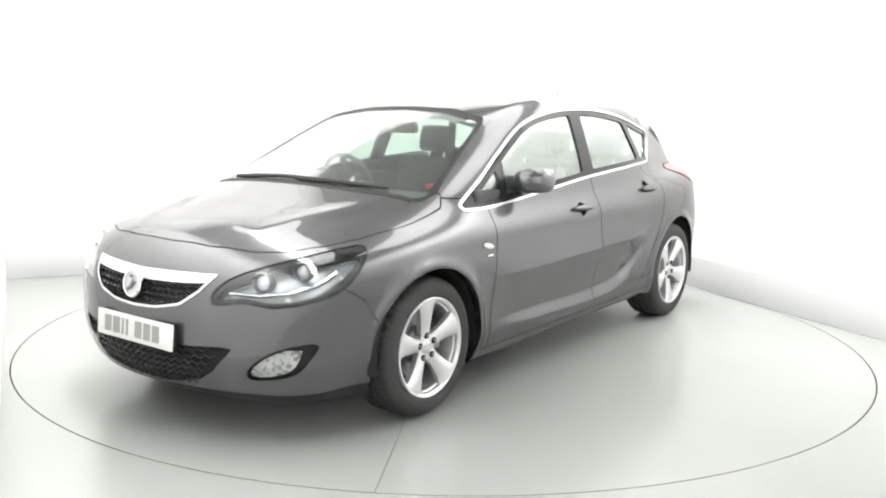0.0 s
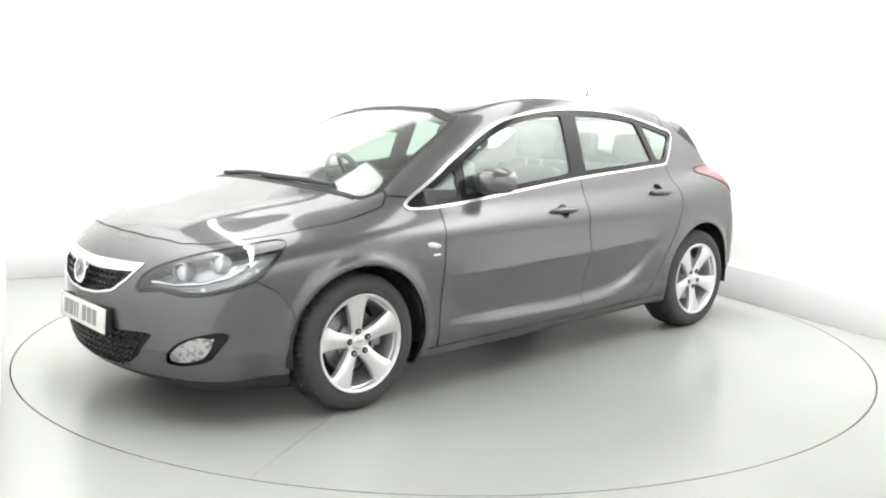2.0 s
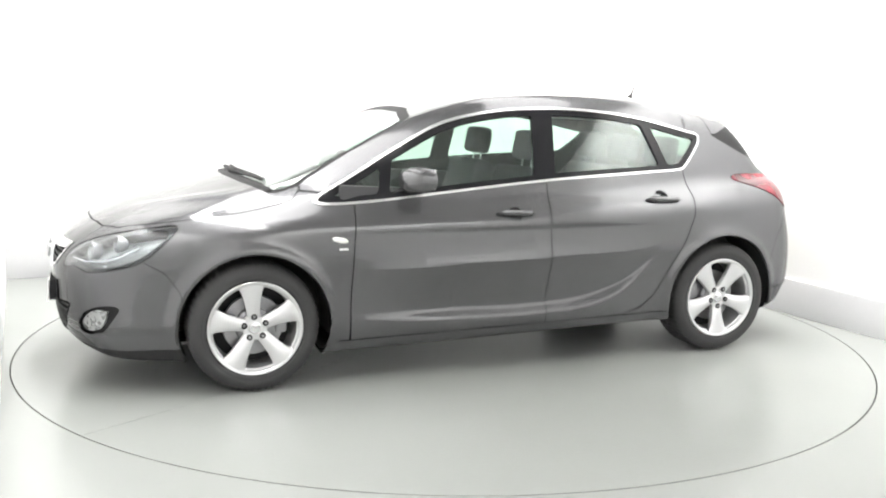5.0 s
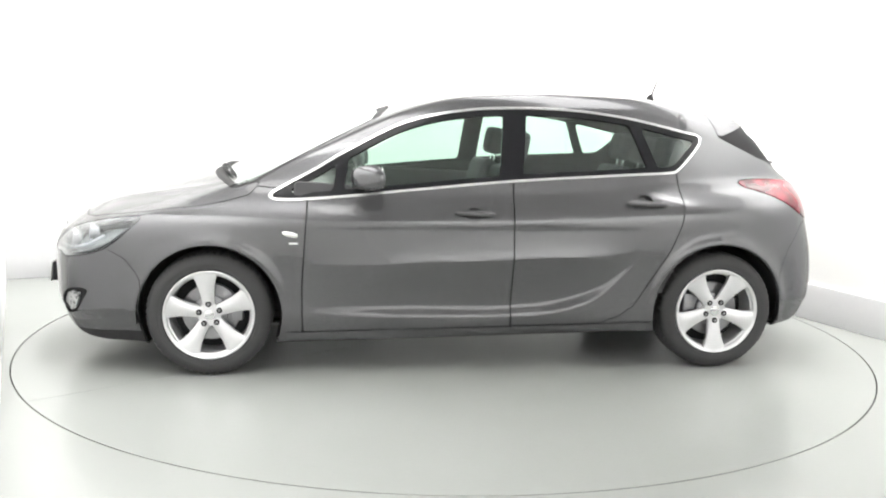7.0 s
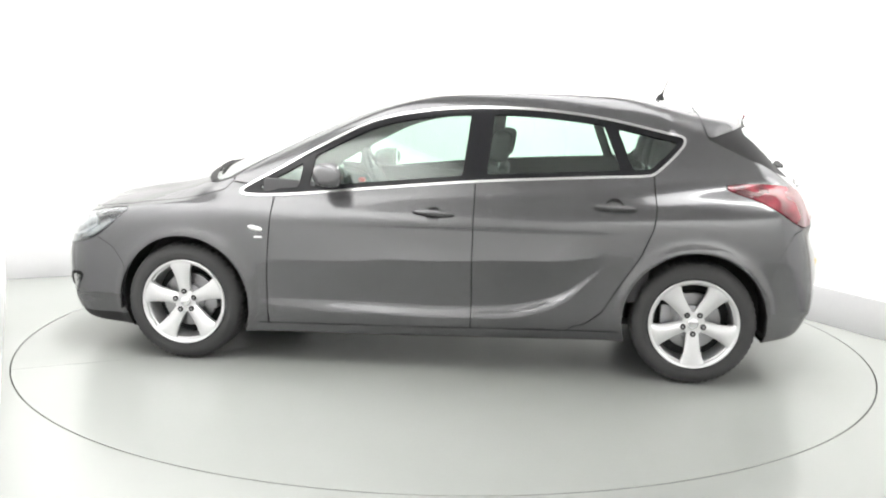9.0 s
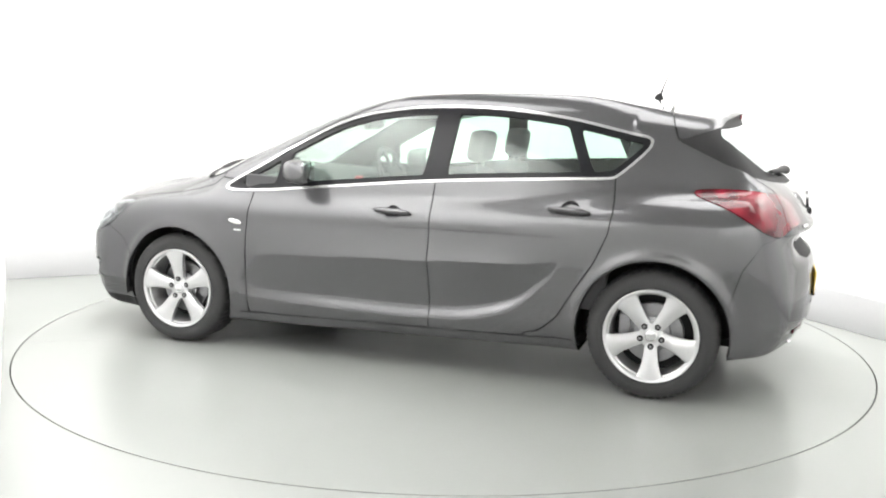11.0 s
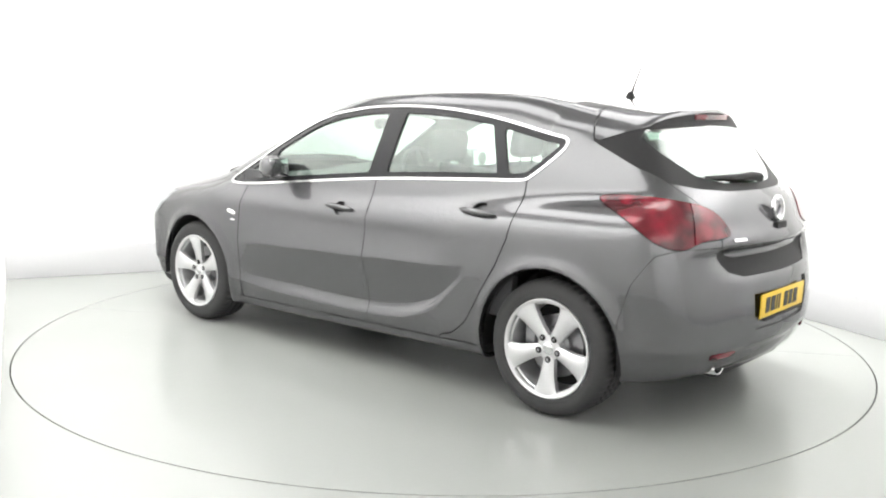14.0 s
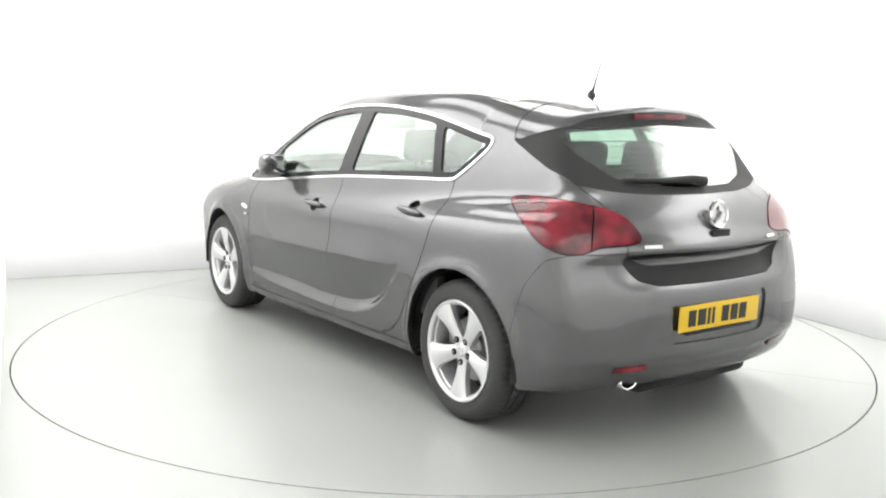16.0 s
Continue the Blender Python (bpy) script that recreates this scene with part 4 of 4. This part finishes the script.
def seat(car, y, x0, wide, name, back_top, label):
    ob = new(name)
    ob.parent = car
    tagged(ob, label)
    ob.matrix_local = pose(x0, y, 0)
    bm = bmesh.new()
    box(bm, 0.50, wide, 0.16, pose(0.22, 0, 0.52, 0, -8), 0.055, 4)
    part("seat_cushion", bm, FABRIC, ob)
    h = back_top - 0.52
    bm = bmesh.new()
    box(bm, 0.14, wide, h, pose(-0.10 - 0.10 * h / 0.6, 0, 0.52 + h / 2, 0, -16), 0.05, 4)
    for v in bm.verts:
        v.co.y *= 1 - 0.22 * max(0, (v.co.z - 0.7) / h)
    part("backrest", bm, FABRIC, ob)
    n = 1 if wide < 0.8 else 3
    for k in range(n):
        dy = 0 if n == 1 else (k - 1) * wide * 0.33
        xh = -0.10 - 0.10 * h / 0.6 - 0.29 * (h / 2 + 0.12)
        bm = bmesh.new()
        box(bm, 0.10, 0.25, 0.17, pose(xh, dy, back_top + 0.115, 0, -10), 0.045, 4)
        part("headrest", bm, FABRIC, ob)
        for q in (-0.06, 0.06):
            bm = bmesh.new()
            tube(bm, [(xh + 0.01, dy + q, back_top - 0.03), (xh, dy + q, back_top + 0.06)], 0.006, 8)
            part("headrest_post", bm, CHROME, ob)


def cabin(car):
    seat(car, 0.37, -0.02, 0.52, "front_seat", 1.06, "dark fabric front seat")
    seat(car, -0.37, -0.02, 0.52, "front_seat", 1.06, "dark fabric front seat")
    seat(car, 0.0, -0.90, 1.28, "rear_seat", 1.03, "dark fabric rear bench with three headrests")
    bm = bmesh.new()
    rows = []
    for x, z in ((1.16, 0.60), (1.20, 0.93), (1.0, 0.955), (0.80, 0.945), (0.72, 0.90), (0.70, 0.70), (0.78, 0.50)):
        rows.append([bm.verts.new((x - 0.10 * (y / 0.7) ** 2 + (0.03 if y < 0 and z > 0.9 else 0), y, z + (0.035 * math.exp(-((y + 0.37) / 0.18) ** 2) if z > 0.85 else 0))) for y in np.linspace(-0.70, 0.70, 25)])
    for p, q in zip(rows, rows[1:]):
        for j in range(24):
            bm.faces.new((p[j], p[j + 1], q[j + 1], q[j]))
    part("dashboard", bm, DASH, car, "dark grey dashboard")
    wheel = new("steering_wheel")
    wheel.parent = car
    wheel.matrix_local = pose(0.52, -0.37, 0.93, 0, 0, 90) @ pose(0, 0, 0, 24)
    bm = bmesh.new()
    tube(bm, [(0.185 * math.cos(a), 0, 0.185 * math.sin(a)) for a in np.linspace(0, 2 * math.pi, 41)], 0.015, 10)
    part("steering_rim", bm, DASH, wheel)
    bm = bmesh.new()
    box(bm, 0.17, 0.05, 0.12, Matrix(), 0.03, 3)
    part("steering_boss", bm, DASH, wheel)
    for a in (0, 180, 270):
        bm = bmesh.new()
        box(bm, 0.13, 0.02, 0.04, pose(0, 0, 0, 0, a) @ pose(0.12, 0, 0), 0.008)
        part("steering_spoke", bm, DASH, wheel)
    bm = bmesh.new()
    box(bm, 0.05, 0.22, 0.065, pose(0.50, 0, 1.27, 0, 15), 0.02, 3)
    part("interior_mirror", bm, DASH, car, "black interior mirror")
    bm = bmesh.new()
    box(bm, 0.04, 0.045, 0.025, pose(0.50, 0.21, 0.950), 0.010)
    part("red_tag", bm, RED_CLIP, car, "red plastic tag on the dashboard")
    # door cards and belt line inside
    for s in (1, -1):
        bm = bmesh.new()
        box(bm, 2.05, 0.05, 0.50, pose(-0.1, s * 0.80, 0.70, s * 3, -2.6), 0.02)
        part("door_card", bm, DASH, car, "dark inner door trim")
    bm = bmesh.new()
    box(bm, 2.9, 1.22, 0.04, pose(-0.3, 0, 0.26), 0.01)
    part("cabin_floor", bm, LINER, car, "black cabin floor and underbody")
    bm = bmesh.new()
    box(bm, 0.40, 1.00, 0.02, pose(-1.52, 0, 0.98), 0.006)
    part("parcel_shelf", bm, DASH, car, "black parcel shelf")


door_handles(CAR)
mirrors(CAR)
front_fittings(CAR)
rear_fittings(CAR)
cabin(CAR)


def nest(car):
    # pieces that belong to a door, a mirror or a lamp hang under it
    def mid(ob):
        co = np.empty(len(ob.data.vertices) * 3)
        ob.data.vertices.foreach_get("co", co)
        return co.reshape(-1, 3).mean(0)
    kin = {"door_handle": ("front_door", "rear_door"), "handle_pocket": ("front_door", "rear_door"), "mirror_foot": ("mirror",), "mirror_glass": ("mirror",),
           "headlight_bowl": ("headlight_lens",), "headlight_bezel": ("headlight_lens",), "headlight_ring": ("headlight_lens",), "headlight_strip": ("headlight_lens",),
           "headlight_bulb_glass": ("headlight_lens",), "fog_lamp": ("front_bumper",), "fog_lamp_bar": ("front_bumper",), "fog_lamp_pocket": ("front_bumper",),
           "lower_grille_slat": ("front_bumper",), "grille_slat": ("grille_surround",), "grille_bar": ("grille_surround",), "heating_wire": ("rear_window",),
           "reflector": ("rear_bumper",), "plate_recess": ("rear_bumper",), "tailgate_grip": ("tailgate",), "tailgate_emblem": ("tailgate",), "front_lip": ("front_bumper",),
           "high_brake_lamp": ("roof_spoiler",), "spoiler_underside": ("roof_spoiler",), "side_repeater": ("front_wing",), "wing_emblem": ("front_wing",)}
    base = lambda ob: ob.name.split(".")[0]
    parts = [(base(ob), ob, mid(ob)) for ob in car.children if ob.type == "MESH" and not ob.children]
    for name, ob, p in parts:
        if name in kin:
            near = [(np.linalg.norm(q - p), i) for i, (n, o, q) in enumerate(parts) if n in kin[name]]
            if near:
                ob.parent = parts[min(near)[1]][1]


nest(CAR)


def motions():
    # the turntable carries the car round
    rows = [(t, pose(0, 0, 0, 0, 0, a)) for t, a in TURN]
    walk(TABLE, rows)
    walk(CAR, [(t, m @ Matrix.Translation((*CAR_OFF, 0))) for t, m in rows])


motions()
